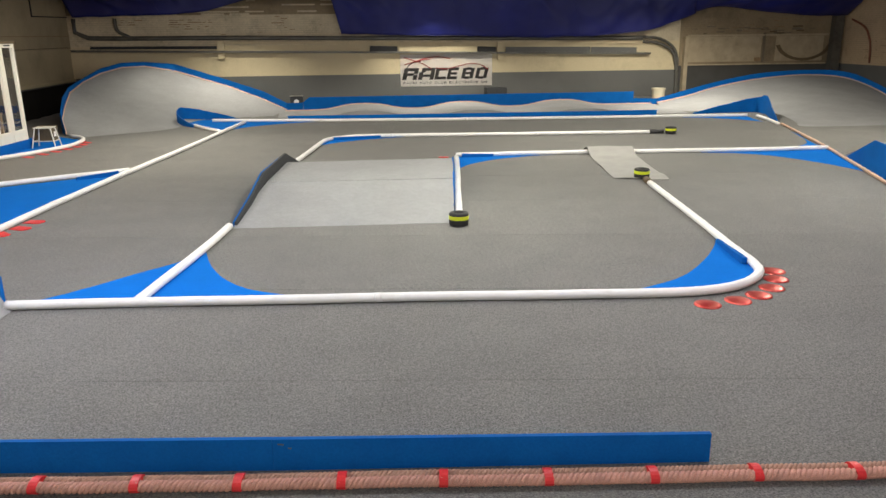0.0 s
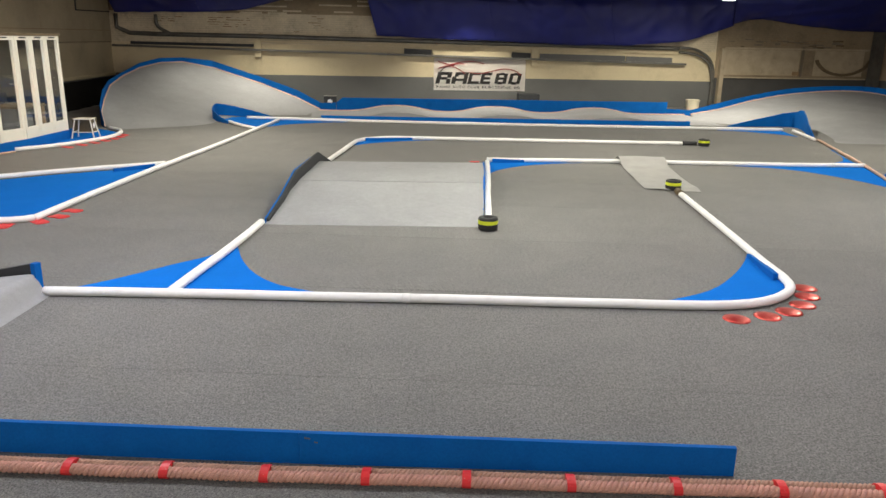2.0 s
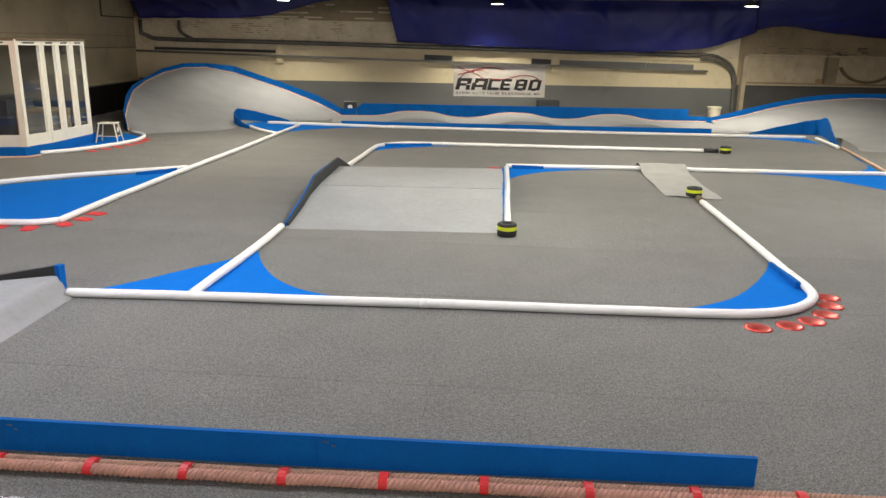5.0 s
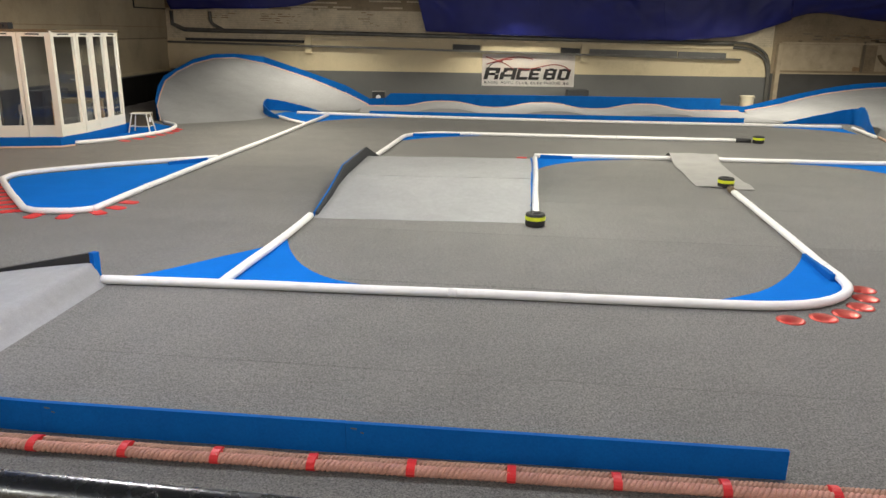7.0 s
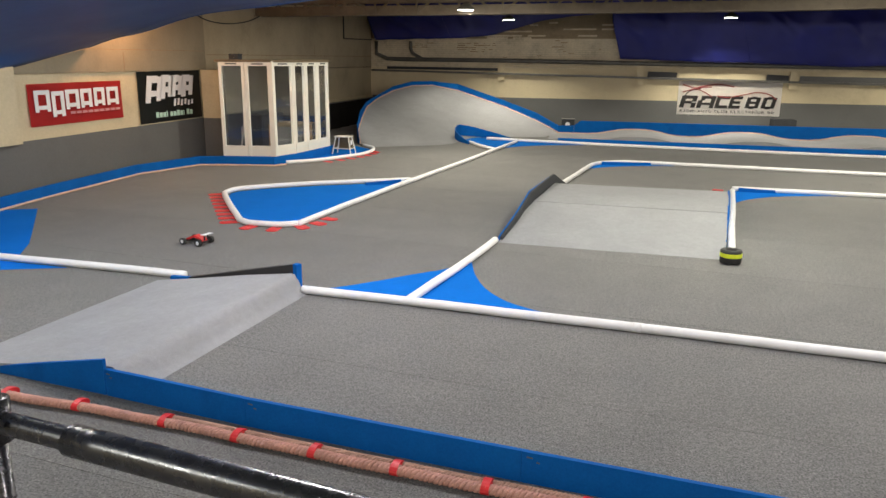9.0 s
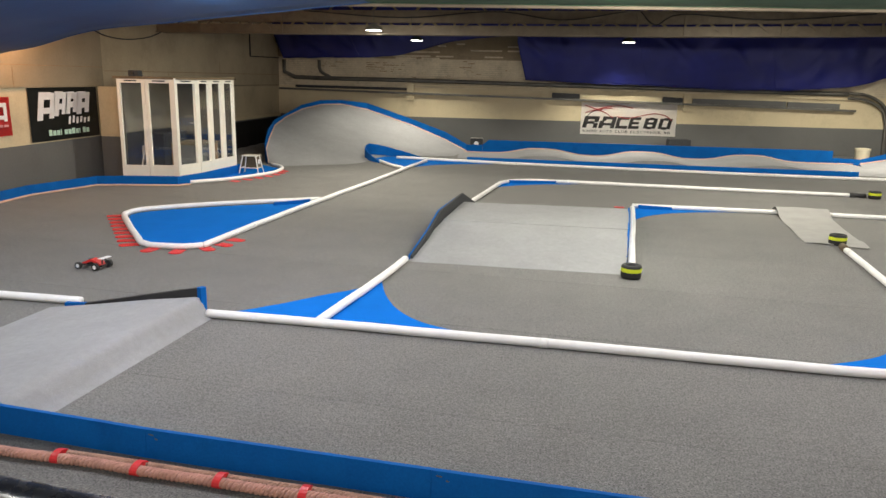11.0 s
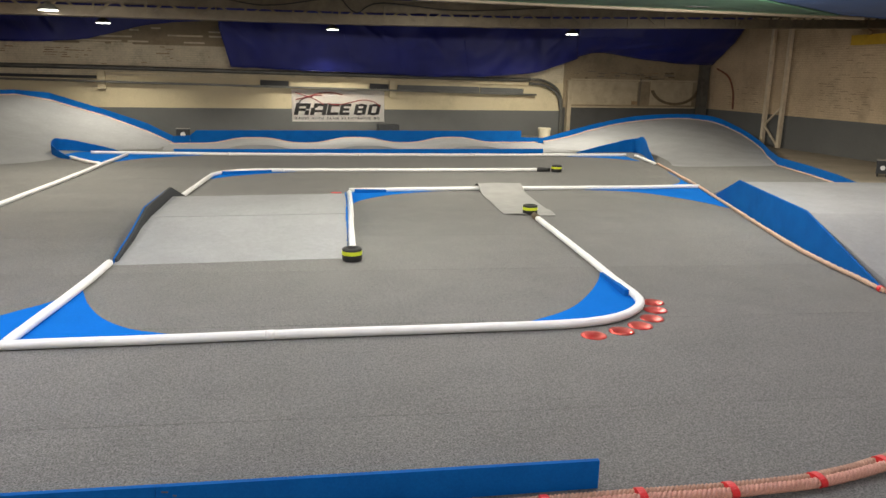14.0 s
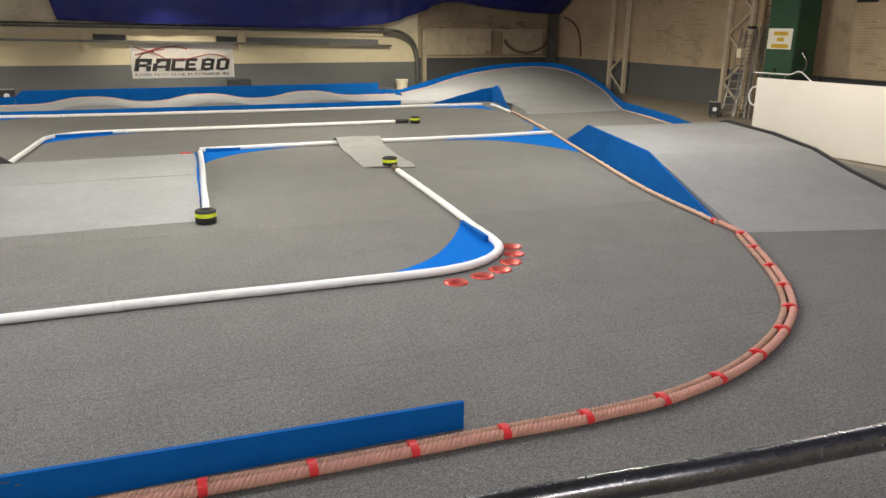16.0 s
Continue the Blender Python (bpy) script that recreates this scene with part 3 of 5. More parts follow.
    for y0, z0 in ((6.5, 2.09), (9.9, 2.5), (13.2, 2.09), (19.3, 2.05), (22.6, 2.43)):
        part("panel_seam", cuboid(LEFT + (0.05 if y0 < 16 else 0.03), LEFT + (0.054 if y0 < 16 else 0.034), y0, y0 + 0.012, z0, z0 + 0.36), "wood", w)
    e = thing("end_panels", "stained cream panels of the end wall between thin posts", "wall", kind="structure")
    for x0, x1 in ((12.5, 15.42), (16.0, 17.95)):
        part("panel", cuboid(x0, x1, FAR + 0.088, FAR + 0.105, 1.24, 2.17, bevel=0.004), "steel_cream", e, "cream painted panel")
    for x0, x1, z, h in ((12.45, 18.1, 2.18, 0.07), (12.45, 18.1, 1.115, 0.05)):
        part("rail", cuboid(x0, x1, FAR + 0.03, FAR + 0.1, z, z + h, bevel=0.006), "steel_cream", e, "pale ledge")
    for k in range(34):
        x, z = rnd.uniform(12.5, 17.6), 2.25 + abs(rnd.gauss(0, 0.16))
        l, h = rnd.uniform(0.1, 0.55), rnd.uniform(0.02, 0.07)
        part("flaked_spot", cuboid(x, x + l, FAR + 0.092, FAR + 0.099, z, z + h), rnd.choice(("umber", "brown_wall", "steel_beige")), e)
    # no curtain hangs here: added sheet gives the berm's shade on the grey dado
    d = thing("dado_shade_sheet", "added black sheet for the shade on the dado behind the berm", "curtain", at=(LEFT + 0.1, 24, 0))
    rows = [[Vector((LEFT + 0.10 + 0.05 * math.sin(k * 1.3) * (1 - j / 6), 20.6 + 7.2 * k / 40, 0.005 + 0.86 * j / 6)) for k in range(41)] for j in range(7)]
    part("cloth", sheet(bmesh.new(), rows), "shade_black", d, smooth=True)


wall_marks()


def girder(y, line):
    """A lattice girder of deep plate chords along a line of (x, underside) points."""
    g = thing("roof_girder", "beige steel lattice girder under the roof", "girder", kind="structure", at=(0, y, line[0][1]))

    def low(x):
        for (xa, za), (xb, zb) in zip(line, line[1:]):
            if x <= xb:
                return za + (zb - za) * (x - xa) / (xb - xa)
        return line[-1][1]

    for (xa, za), (xb, zb) in zip(line, line[1:]):
        for dy in (-0.16, 0.16):
            part("chord", bar(bmesh.new(), (xa, y + dy, za + 0.115), (xb, y + dy, zb + 0.115), 0.02, 0.23), "steel_beige", g)
            part("flange", bar(bmesh.new(), (xa, y + dy * 1.3, za + 0.008), (xb, y + dy * 1.3, zb + 0.008), 0.10, 0.016), "steel_beige", g)
            part("chord", bar(bmesh.new(), (xa, y + dy, za + 0.43), (xb, y + dy, zb + 0.43), 0.02, 0.26), "steel_beige", g)
            part("flange", bar(bmesh.new(), (xa, y + dy * 1.3, za + 0.568), (xb, y + dy * 1.3, zb + 0.568), 0.10, 0.016), "steel_beige", g)
    x0, x1 = line[0][0], line[-1][0]
    n = 26
    for k in range(n):
        xa, xb = x0 + (x1 - x0) * k / n, x0 + (x1 - x0) * (k + 1) / n
        xm, yf = (xa + xb) / 2, y - 0.185
        for p, q, up in ((xm - 0.08, xm - 0.36, 0.0), (xm + 0.08, xm + 0.36, 0.0)):
            part("lattice_bar", bar(bmesh.new(), (p, yf, low(p) + 0.32), (q, yf, low(q) + 0.10), 0.02, 0.05), "steel_beige", g)
            part("lattice_bar", bar(bmesh.new(), (p, yf, low(p) + 0.80), (q, yf, low(q) + 0.52), 0.02, 0.05), "steel_beige", g)
        part("batten", bar(bmesh.new(), (xa + 0.1, yf, low(xa) + 0.03), (xa + 0.1, yf, low(xa) + 0.55), 0.05, 0.02, up=(0, 1, 0)), "steel_beige", g)


girder(19.0, [(LEFT, 3.43), (-3.7, 3.45), (3.0, 3.49), (7.0, 3.55), (12.0, 3.71), (RIGHT, 3.93)])


def fold(p, folds):
    """Depth of the sharp pulled folds near p; each runs between two points of the sheet's x and z."""
    d = 0.0
    for xa, za, xb, zb, w, h in folds:
        ux, uz = xb - xa, zb - za
        t = max(0.0, min(1.0, ((p.x - xa) * ux + (p.z - za) * uz) / (ux * ux + uz * uz)))
        off = math.hypot(p.x - xa - ux * t, p.z - za - uz * t)
        d += h * math.exp(-(off / w) ** 2) * math.sin(math.pi * min(1.0, 0.15 + t))
    return d


def cloth(name, label, rows, mat, wrinkle=0.05, fine=10, hem=-1, folds=(), across=60, seams=(0.33, 0.66)):
    """A hanging sheet through coarse rows of points, refined and creased."""
    rows = [spline(r, max((Vector(r[0]) - Vector(r[-1])).length / across, 0.05)) for r in rows]
    n = min(len(r) for r in rows)
    rows = [[r[round(i * (len(r) - 1) / (n - 1))] for i in range(n)] for r in rows]
    cols = [[r[i] for r in rows] for i in range(n)]
    grid = []
    for j in range(fine + 1):
        t = j / fine * (len(rows) - 1)
        k = min(int(t), len(rows) - 2)
        grid.append([c[k].lerp(c[k + 1], t - k) for c in cols])
    out = [[p + Vector((0, 1, 0.4)) * wrinkle * (noise.noise(Vector((p.x * 0.9, p.y * 0.9, p.z * 0.35))) + 0.4 * noise.noise(p * 2.3)) - Vector((0, 1, 0)) * fold(p, folds) for p in row] for row in grid]
    ob = mesh_object(name, sheet(bmesh.new(), out), mat, smooth=True)
    mod = ob.modifiers.new("thickness", "SOLIDIFY")
    mod.thickness = 0.006
    part("hem", tube(bmesh.new(), out[hem], 0.016, 6), mat, ob, "rolled hem", smooth=True)
    for f in seams:
        i = round(f * (n - 1))
        part("welded_seam", tube(bmesh.new(), [row[i] + Vector((0, -0.006, -0.004)) for row in out], 0.02, 6, flat=0.35), mat, ob, smooth=True)
    return tagged(ob, label, "tarpaulin")


# tarpaulins before the far wall
cloth("tarpaulin", "dark blue tarpaulin hanging high on the far wall",
      [[(-10.0, 27.3, 5.195), (-6, 27.2, 5.195), (-1.0, 27.2, 5.195)], [(-9.95, 27.4, 4.0), (-6, 27.3, 4.0), (-1.0, 27.3, 4.1)],
       [(-9.6, 27.5, 3.05), (-8.2, 27.5, 3.08), (-5.7, 27.5, 3.16), (-4.8, 27.5, 3.32), (-3.9, 27.5, 3.56), (-3.1, 27.5, 3.76), (-1.0, 27.5, 4.0)]], "tarp", 0.10, 26, across=110,
      folds=((-9.4, 4.1, -7.6, 3.1, 0.10, 0.10), (-7.9, 4.1, -6.6, 3.2, 0.08, 0.07), (-6.3, 4.1, -5.9, 3.25, 0.12, 0.12), (-5.4, 4.1, -4.6, 3.4, 0.08, 0.07)))
cloth("tarpaulin", "wide dark blue tarpaulin sagging before the far wall",
      [[(-1.0, 26.9, 5.195), (5, 26.8, 5.195), (12, 26.8, 5.195)], [(-0.9, 27.0, 3.7), (5, 26.6, 3.5), (12.1, 26.9, 3.7)],
       [(-0.58, 27.5, 2.42), (2.0, 27.3, 2.33), (4.7, 27.3, 2.29), (8.0, 27.3, 2.26), (10.1, 27.3, 2.38), (11.3, 27.4, 2.64), (12.4, 27.5, 3.04)]], "tarp", 0.14, 34, across=150,
      folds=((-0.9, 4.0, 0.6, 2.7, 0.07, 0.10), (0.4, 4.0, 1.3, 2.9, 0.07, 0.07), (3.9, 3.9, 5.1, 3.0, 0.06, 0.09), (4.3, 3.9, 5.5, 3.1, 0.05, 0.06), (6.3, 3.6, 7.2, 2.6, 0.12, 0.07), (9.3, 3.9, 8.6, 2.8, 0.10, 0.06), (11.6, 3.9, 10.7, 2.9, 0.08, 0.07)))
cloth("tarpaulin", "dark blue tarpaulin slung into the far corner",
      [[(12.0, 26.4, 5.195), (16, 25.4, 5.195), (18.45, 24.7, 5.195)], [(12.1, 26.9, 3.8), (16, 26.4, 3.8), (18.42, 26.2, 3.75)],
       [(12.3, 27.5, 3.06), (13.1, 27.5, 3.26), (14.3, 27.5, 3.17), (16.2, 27.5, 2.97), (17.4, 27.5, 2.92), (18.42, 27.5, 2.9)]], "tarp", 0.09, 26, across=90,
      folds=((13.2, 3.25, 17.2, 3.9, 0.08, 0.10), (14.6, 3.2, 17.6, 3.5, 0.07, 0.06)))
# canopy over the near half of the track
cloth("canopy_tarpaulin", "blue tarpaulin slung from the roof down to the wall",
      [[(LEFT + 0.08, 12.2, 2.54), (-9.2, 12.0, 2.70), (-8.6, 12.0, 2.80), (-7.55, 12.0, 3.07), (-5.95, 12.0, 3.25), (-4.87, 12.0, 3.355), (-3.27, 12.0, 3.52), (-2.6, 12.0, 3.60)],
       [(LEFT + 0.08, 10.0, 2.12), (-9.2, 9.8, 2.6), (-6.1, 9.0, 3.45), (-3.6, 9.0, 3.75), (-2.6, 9.0, 3.8)],
       [(LEFT + 0.08, 3.0, 2.0), (-9.2, 3.0, 3.0), (-6.1, 3.0, 3.8), (-3.6, 3.0, 3.9), (-2.6, 3.0, 3.9)],
       [(LEFT + 0.08, -2.9, 2.6), (-9.2, -2.9, 3.4), (-6.1, -2.9, 3.8), (-3.6, -2.9, 3.9), (-2.6, -2.9, 3.9)]], "tarp_mid", 0.05, 24, hem=0, seams=())
cloth("canopy_sheet", "dark green sheet stretched below the roof",
      [[(-3.4, 12.05, 3.57), (0.3, 12.05, 3.56), (5, 12.05, 3.55), (10.6, 12.05, 3.56)], [(-3.4, 10.5, 3.68), (0.3, 10.5, 3.68), (4, 10.5, 3.66), (7.4, 10.5, 3.64)], [(-3.4, 8, 3.9), (-1.0, 8, 3.9), (1.5, 8, 3.88), (3.4, 8, 3.85)],
       [(-3.4, -2.9, 4.0), (-2, -2.9, 4.0), (0, -2.9, 4.0), (1.4, -2.9, 4.0)]], "green", 0.03, 18, hem=0)
cloth("canopy_tarpaulin", "pale blue tarpaulin slung below the roof towards the brick wall",
      [[(10.5, 12.03, 3.58), (13.0, 12.0, 3.5), (15.0, 12.0, 3.36), (18.4, 12.0, 3.1)], [(7.2, 10.5, 3.67), (10.5, 10.5, 3.7), (14.0, 10.4, 3.6), (18.4, 10.4, 3.3)], [(3.2, 8, 3.9), (8.0, 8, 3.95), (13.0, 8, 3.8), (18.4, 8, 3.4)],
       [(1.2, -2.9, 4.05), (7.0, -2.9, 4.1), (13.0, -2.9, 4.0), (18.4, -2.9, 3.6)]], "tarp_light", 0.06, 24, hem=0, seams=())
pole = thing("edge_pole", "pale steel pole along the edge of the green sheet", "pole", at=(0, 12.1, 3.5))
part("pole", tube(bmesh.new(), [(-3.4, 12.1, 3.535), (5, 12.1, 3.515), (11.2, 12.1, 3.525)], 0.028, 10), "steel_beige", pole, smooth=True)
for x, y, w in ((7.5, 11.82, 0.42), (1.25, 12.35, 0.46)):
    f = thing("tube_lamp", "unlit dark slim lamp hung below the canopy", "lamp", "slim lamps", at=(x, y, 3.58))
    part("case", cuboid(x - w / 2, x + w / 2, y - 0.05, y + 0.05, 3.565, 3.61, bevel=0.008), "black", f)
    for dx in (-0.14, 0.14):
        part("hanger", tube(bmesh.new(), [(x + dx, y, 3.61), (x + dx, y, 3.70 if y < 12 else ROOF - 0.003)], 0.006, 6), "black", f)


# ---- track edging ----
HOSE = 0.050


def hose(pts, label="white plastic hose edging laid on the grey carpet", step=0.12, r=HOSE, seed=0):
    h = thing("track_hose", label, "track edging", "white track hoses", at=(pts[0][0], pts[0][1], 0))
    rnd = random.Random(seed)
    path = spline([(x, y, r * 0.86) for x, y in pts], step)
    path = [p + Vector((0, 0, 0.004 * noise.noise(p * 1.7))) + Vector((0.006, 0.006, 0)) * noise.noise(p * 1.1) for p in path]
    part("hose", tube(bmesh.new(), path, r, 12, flat=0.86), "white_hose", h, smooth=True)
    L, last = 0.0, path[0]
    for i, p in enumerate(path[1:-1], 1):
        L += (p - last).length
        last = p
        near, far = path[max(i - 4, 0)] - path[i], path[i] - path[min(i + 4, len(path) - 1)]
        if L > 3.2 + rnd.random() and near.angle(far, 1.0) < 0.04:
            L = 0.0
            part("joint", tube(bmesh.new(), [path[i], path[i].lerp(path[i + 1], 0.6)], r + 0.003, 12, flat=0.86), "white_hose", h, "taped joint", smooth=True)
    return h


hose([(-3.27, 6.79), (-2.04, 6.72), (-0.8, 6.61), (0.45, 6.52), (1.74, 6.40), (2.7, 6.32), (3.15, 6.32), (3.5, 6.40), (3.78, 6.58), (3.97, 6.8), (4.06, 7.1), (4.12, 7.65), (4.29, 8.85), (4.61, 11.4)], "white hose edging bent round the near corner", seed=1)
hose([(-4.75, 6.95), (-6.2, 7.0), (-8.2, 7.05), (-9.4, 7.1)], seed=2)
hose([(-2.10, 6.80), (-1.85, 8.42), (-1.72, 9.5)], seed=3)
hose([(-1.30, 14.35), (-1.12, 15.6), (-0.92, 17.0), (-0.80, 17.5), (-0.46, 17.86), (0.34, 18.03), (3.8, 17.73), (6.97, 17.5)], seed=4)
hose([(1.275, 9.65), (1.48, 11.4), (1.63, 12.6), (1.85, 14.5)], seed=5)
hose([(1.88, 14.78), (4.1, 14.71), (6.2, 14.56), (8.2, 14.43), (9.6, 14.41)], seed=6)
hose([(-4.27, 22.24), (-2.0, 21.83), (0.5, 21.43), (5.3, 20.97), (11.08, 20.58)], "white hose edging along the far straight", seed=7)
hose([(11.28, 20.35), (10.85, 18.5)], seed=8)
hose([(-4.55, 21.1), (-4.1, 20.3), (-3.6, 19.62)], seed=9)
hose([(-3.27, 21.6), (-3.55, 19.3), (-3.83, 16.75), (-4.18, 14.1), (-4.47, 11.65), (-4.66, 9.7)], "white hose edging between two lanes", seed=10)
hose([(-4.26, 14.04), (-5.8, 13.12), (-6.7, 12.42), (-6.97, 12.1), (-7.0, 11.8), (-6.83, 11.4), (-5.6, 9.7), (-5.4, 9.57), (-4.9, 9.57), (-4.68, 9.7)], "white hose edging round the blue island", seed=11)
hose([(-7.7, 15.55), (-7.1, 16.3), (-6.6, 17.45), (-6.55, 18.2), (-6.75, 18.9), (-7.2, 19.4)], "white hose edging round the porch platform", seed=12)


def patch(pts, label="bright blue carpet piece filling a track corner", z=0.005, mat="carpet_blue"):
    return tagged(mesh_object("blue_carpet", prism(bmesh.new(), pts, 0.0005, z), mat), label, "carpet piece", "blue carpet pieces")


def arc(a, c, b, n=14):
    """Points on a curve from a to b, drawn towards c."""
    a, c, b = Vector(a), Vector(c), Vector(b)
    return [tuple(a * (1 - t) ** 2 + c * 2 * t * (1 - t) + b * t * t) for t in (k / n for k in range(n + 1))]


def curve(*pts):
    return [(p.x, p.y) for p in spline([(*q, 0) for q in pts], 0.1)]


patch(curve((-0.25, 6.60), (-0.835, 6.88), (-1.17, 7.09), (-1.46, 7.46), (-1.68, 7.97), (-1.825, 8.48)) + [(-1.90, 8.2), (-2.08, 6.74)], "blue carpet corner piece with a rounded edge")
patch(curve((-3.40, 6.82), (-3.05, 7.04), (-2.72, 7.35), (-2.37, 7.75), (-2.05, 8.08), (-1.93, 8.3)) + [(-2.09, 6.76)], "blue carpet corner piece with a rounded edge")
patch(curve((2.15, 6.38), (2.64, 6.56), (3.17, 6.85), (3.60, 7.30), (3.97, 7.81), (4.165, 8.15)) + [(4.18, 7.9), (4.12, 7.3), (4.03, 6.95), (3.9, 6.7), (3.6, 6.47), (3.2, 6.34)], "blue carpet inside the rounded hose corner")
patch(curve((1.75, 13.4), (2.03, 13.85), (2.6, 14.33), (3.4, 14.64), (4.2, 14.73)) + [(1.92, 14.74)], "blue carpet corner piece behind the table jump")
patch([(6.9, 14.5), (9.6, 14.4), (9.70, 14.28), (8.75, 11.9)] + curve((8.74, 11.9), (8.53, 12.86), (8.05, 13.85), (7.5, 14.28), (6.9, 14.46))[1:], "blue carpet wedge where the hose meets the rope")
patch([(8.6, 14.58), (9.58, 14.52), (10.45, 17.2)] + curve((10.45, 17.2), (10.2, 16.36), (9.6, 15.2), (8.6, 14.62))[1:-1], "blue carpet wedge behind the hose")
patch([(-0.90, 17.65), (-0.55, 17.92), (1.0, 17.96)] + arc((1.0, 17.96), (-0.5, 17.6), (-1.03, 16.75))[1:], "blue carpet corner piece inside the bent hose")
patch([(-4.66, 9.75), (-4.47, 11.65), (-4.22, 13.95), (-5.76, 13.04), (-6.66, 12.36), (-6.92, 12.05), (-6.95, 11.8), (-6.78, 11.4), (-5.55, 9.72), (-5.35, 9.6), (-4.9, 9.6)], "large bright blue carpet island ringed by white hose")
patch([(-7.1, 6.62), (-6.3, 6.95), (-9.4, 7.08), (-9.7, 6.3)], "blue carpet wedge by the white hose")
patch([(-7.15, 7.1), (-7.6, 7.8), (-8.32, 8.67), (-9.2, 9.72), (-9.6, 9.5), (-9.55, 7.12)], "blue carpet piece against the wall board")
patch([(-3.7, 22.12), (-2.0, 21.8), (-1.3, 21.68)] + arc((-1.3, 21.68), (-2.9, 21.3), (-3.44, 20.2))[1:] + [(-3.55, 19.7), (-4.5, 21.1), (-4.9, 21.6), (-5.12, 22.1), (-5.05, 22.5), (-4.7, 22.76), (-4.3, 22.72)], "blue carpet wedge at the far corner")
patch([(9.2, 20.68), (11.08, 20.55), (10.85, 19.3)] + arc((10.85, 19.3), (10.5, 20.3), (9.2, 20.64))[1:], "blue carpet wedge before the far berm")
patch([(-8.9, 15.5), (-7.65, 15.62), (-7.05, 16.35), (-6.62, 17.45), (-6.6, 18.2), (-6.8, 18.85), (-7.6, 19.6), (-8.6, 19.4), (-9.0, 17)], "blue carpet around the glazed porch")


def rail_board(name, label, pts, heights, mat="board_blue", thick=0.03, foot=None):
    b = thing(name, label, "track board", "blue track boards", at=(pts[0][0], pts[0][1], 0))
    pts = [(*p, 0.0) if len(p) == 2 else p for p in pts]
    part("board", strip_board(bmesh.new(), pts, heights, thick, foot), mat, b)
    return b


# near board in three lengths
for a, b, ha, hb in (((-0.55, 3.85), (1.94, 3.63), 0.2, 0.18), ((-2.42, 4.05), (-0.552, 3.8515), 0.2, 0.2), ((-3.62, 4.21), (-2.422, 4.0505), 0.205, 0.2)):
    board = rail_board("track_board", "scuffed blue painted board edging the near lane", [a, b], [ha, hb])
    run = Vector((b[0] - a[0], b[1] - a[1], 0)).normalized()
    side = Vector((run.y, -run.x, 0)) * 0.0165
    for t, z, l in ((0.012, ha - 0.03, 0.035), (0.035, ha - 0.055, 0.02)):
        p = Vector((a[0], a[1], 0)).lerp(Vector((b[0], b[1], 0)), t) + side
        part("worn_mark", bar(bmesh.new(), (*p.xy, z), (*(p + run * l).xy, z - 0.004), 0.002, 0.008), "grey_pipe", board, "scraped paint mark")
rail_board("track_board", "blue painted wedge board of the near ramp", [(-3.635, 4.215), (-4.3, 4.29), (-4.85, 4.36)], [0.275, 0.14, 0.02])
rail_board("track_board", "blue board along the foot of the grey wall", [(-9.55, 5.0), (-9.62, 9.2), (-9.76, 10.6), (-9.90, 13.2), (-9.45, 14.82), (-8.98, 14.98), (-7.80, 15.22), (-7.66, 15.5)], [0.21] * 8)


def rope(name, pts, r, label, pitch=0.092, step=0.013, taped=(), wrap=0.0, mat="rope"):
    """A laid rope of three strands lying on the carpet; tape bands may wrap it and its neighbour."""
    t = thing(name, label, "rope", "track ropes", at=(pts[0][0], pts[0][1], 0))
    path = spline([(x, y, r * 0.97) for x, y in pts], step)
    path = [p + Vector((0.014, 0.014, 0)) * noise.noise(p * 1.9) for p in path]
    fr, lens = frames_along(path), [0.0]
    for a, b in zip(path, path[1:]):
        lens.append(lens[-1] + (b - a).length)
    for k in range(3):
        strand = [p + (s * math.cos(a) + u * math.sin(a)) * r * 0.58 for p, (d, s, u), a in ((p, f, 2 * math.pi * (l / pitch + k / 3)) for p, f, l in zip(path, fr, lens))]
        part("strand", tube(bmesh.new(), strand, r * 0.405, 7), mat, t, smooth=True)
    for x, y in taped:
        i = max(1, min(min(range(len(path)), key=lambda j: (path[j].x - x) ** 2 + (path[j].y - y) ** 2), len(path) - 2))
        d, s = fr[i][0] * 0.024, -fr[i][1] * wrap
        mid = path[i] + s
        part("tape_band", tube(bmesh.new(), [mid - d, mid + d], r * 1.12 + wrap, 16, flat=r * 1.1 / (r * 1.12 + wrap)), "red_tape", t, "red tape band")
    return t


TAPED = [(-4.86, 4.06), (-4.27, 3.99), (-3.66, 3.955), (-2.94, 3.91), (-2.38, 3.86), (-1.83, 3.79), (-1.28, 3.74), (-0.72, 3.685), (-0.16, 3.635), (0.4, 3.59), (0.97, 3.53), (1.55, 3.48), (2.12, 3.43), (2.67, 3.37), (3.26, 3.355),
         (3.83, 3.44), (4.40, 3.61), (4.95, 3.88), (5.42, 4.2), (5.84, 4.63), (6.21, 5.12), (6.58, 5.67), (6.90, 6.16)]
FRONT = [(-7.0, 4.4), (-5.6, 4.2)] + TAPED + [(7.05, 6.70)]


def beside(pts, off):
    """The line off metres to the side of a line of points."""
    path = [Vector((x, y, 0)) for x, y in pts]
    return [((p - s * off).x, (p - s * off).y) for p, (d, s, u) in zip(path, frames_along(path))]


rope("track_rope", beside(FRONT, -0.022), 0.036, "thick tan laid rope with red tape bands along the near lane", taped=TAPED, wrap=0.028)
rope("track_rope", beside(FRONT[5:-1], 0.052), 0.029, "dull tan rope lying beside the thick one", pitch=0.08, step=0.013, mat="rope_dull")
rope("track_rope", [(7.06, 6.73), (7.55, 8.72), (8.4, 11.1), (9.60, 14.39), (10.2, 16.2), (10.95, 18.5)], 0.036, "worn pale tan rope running to the far berm", pitch=0.11, step=0.03, taped=[(7.08, 6.79)], mat="rope_pale")


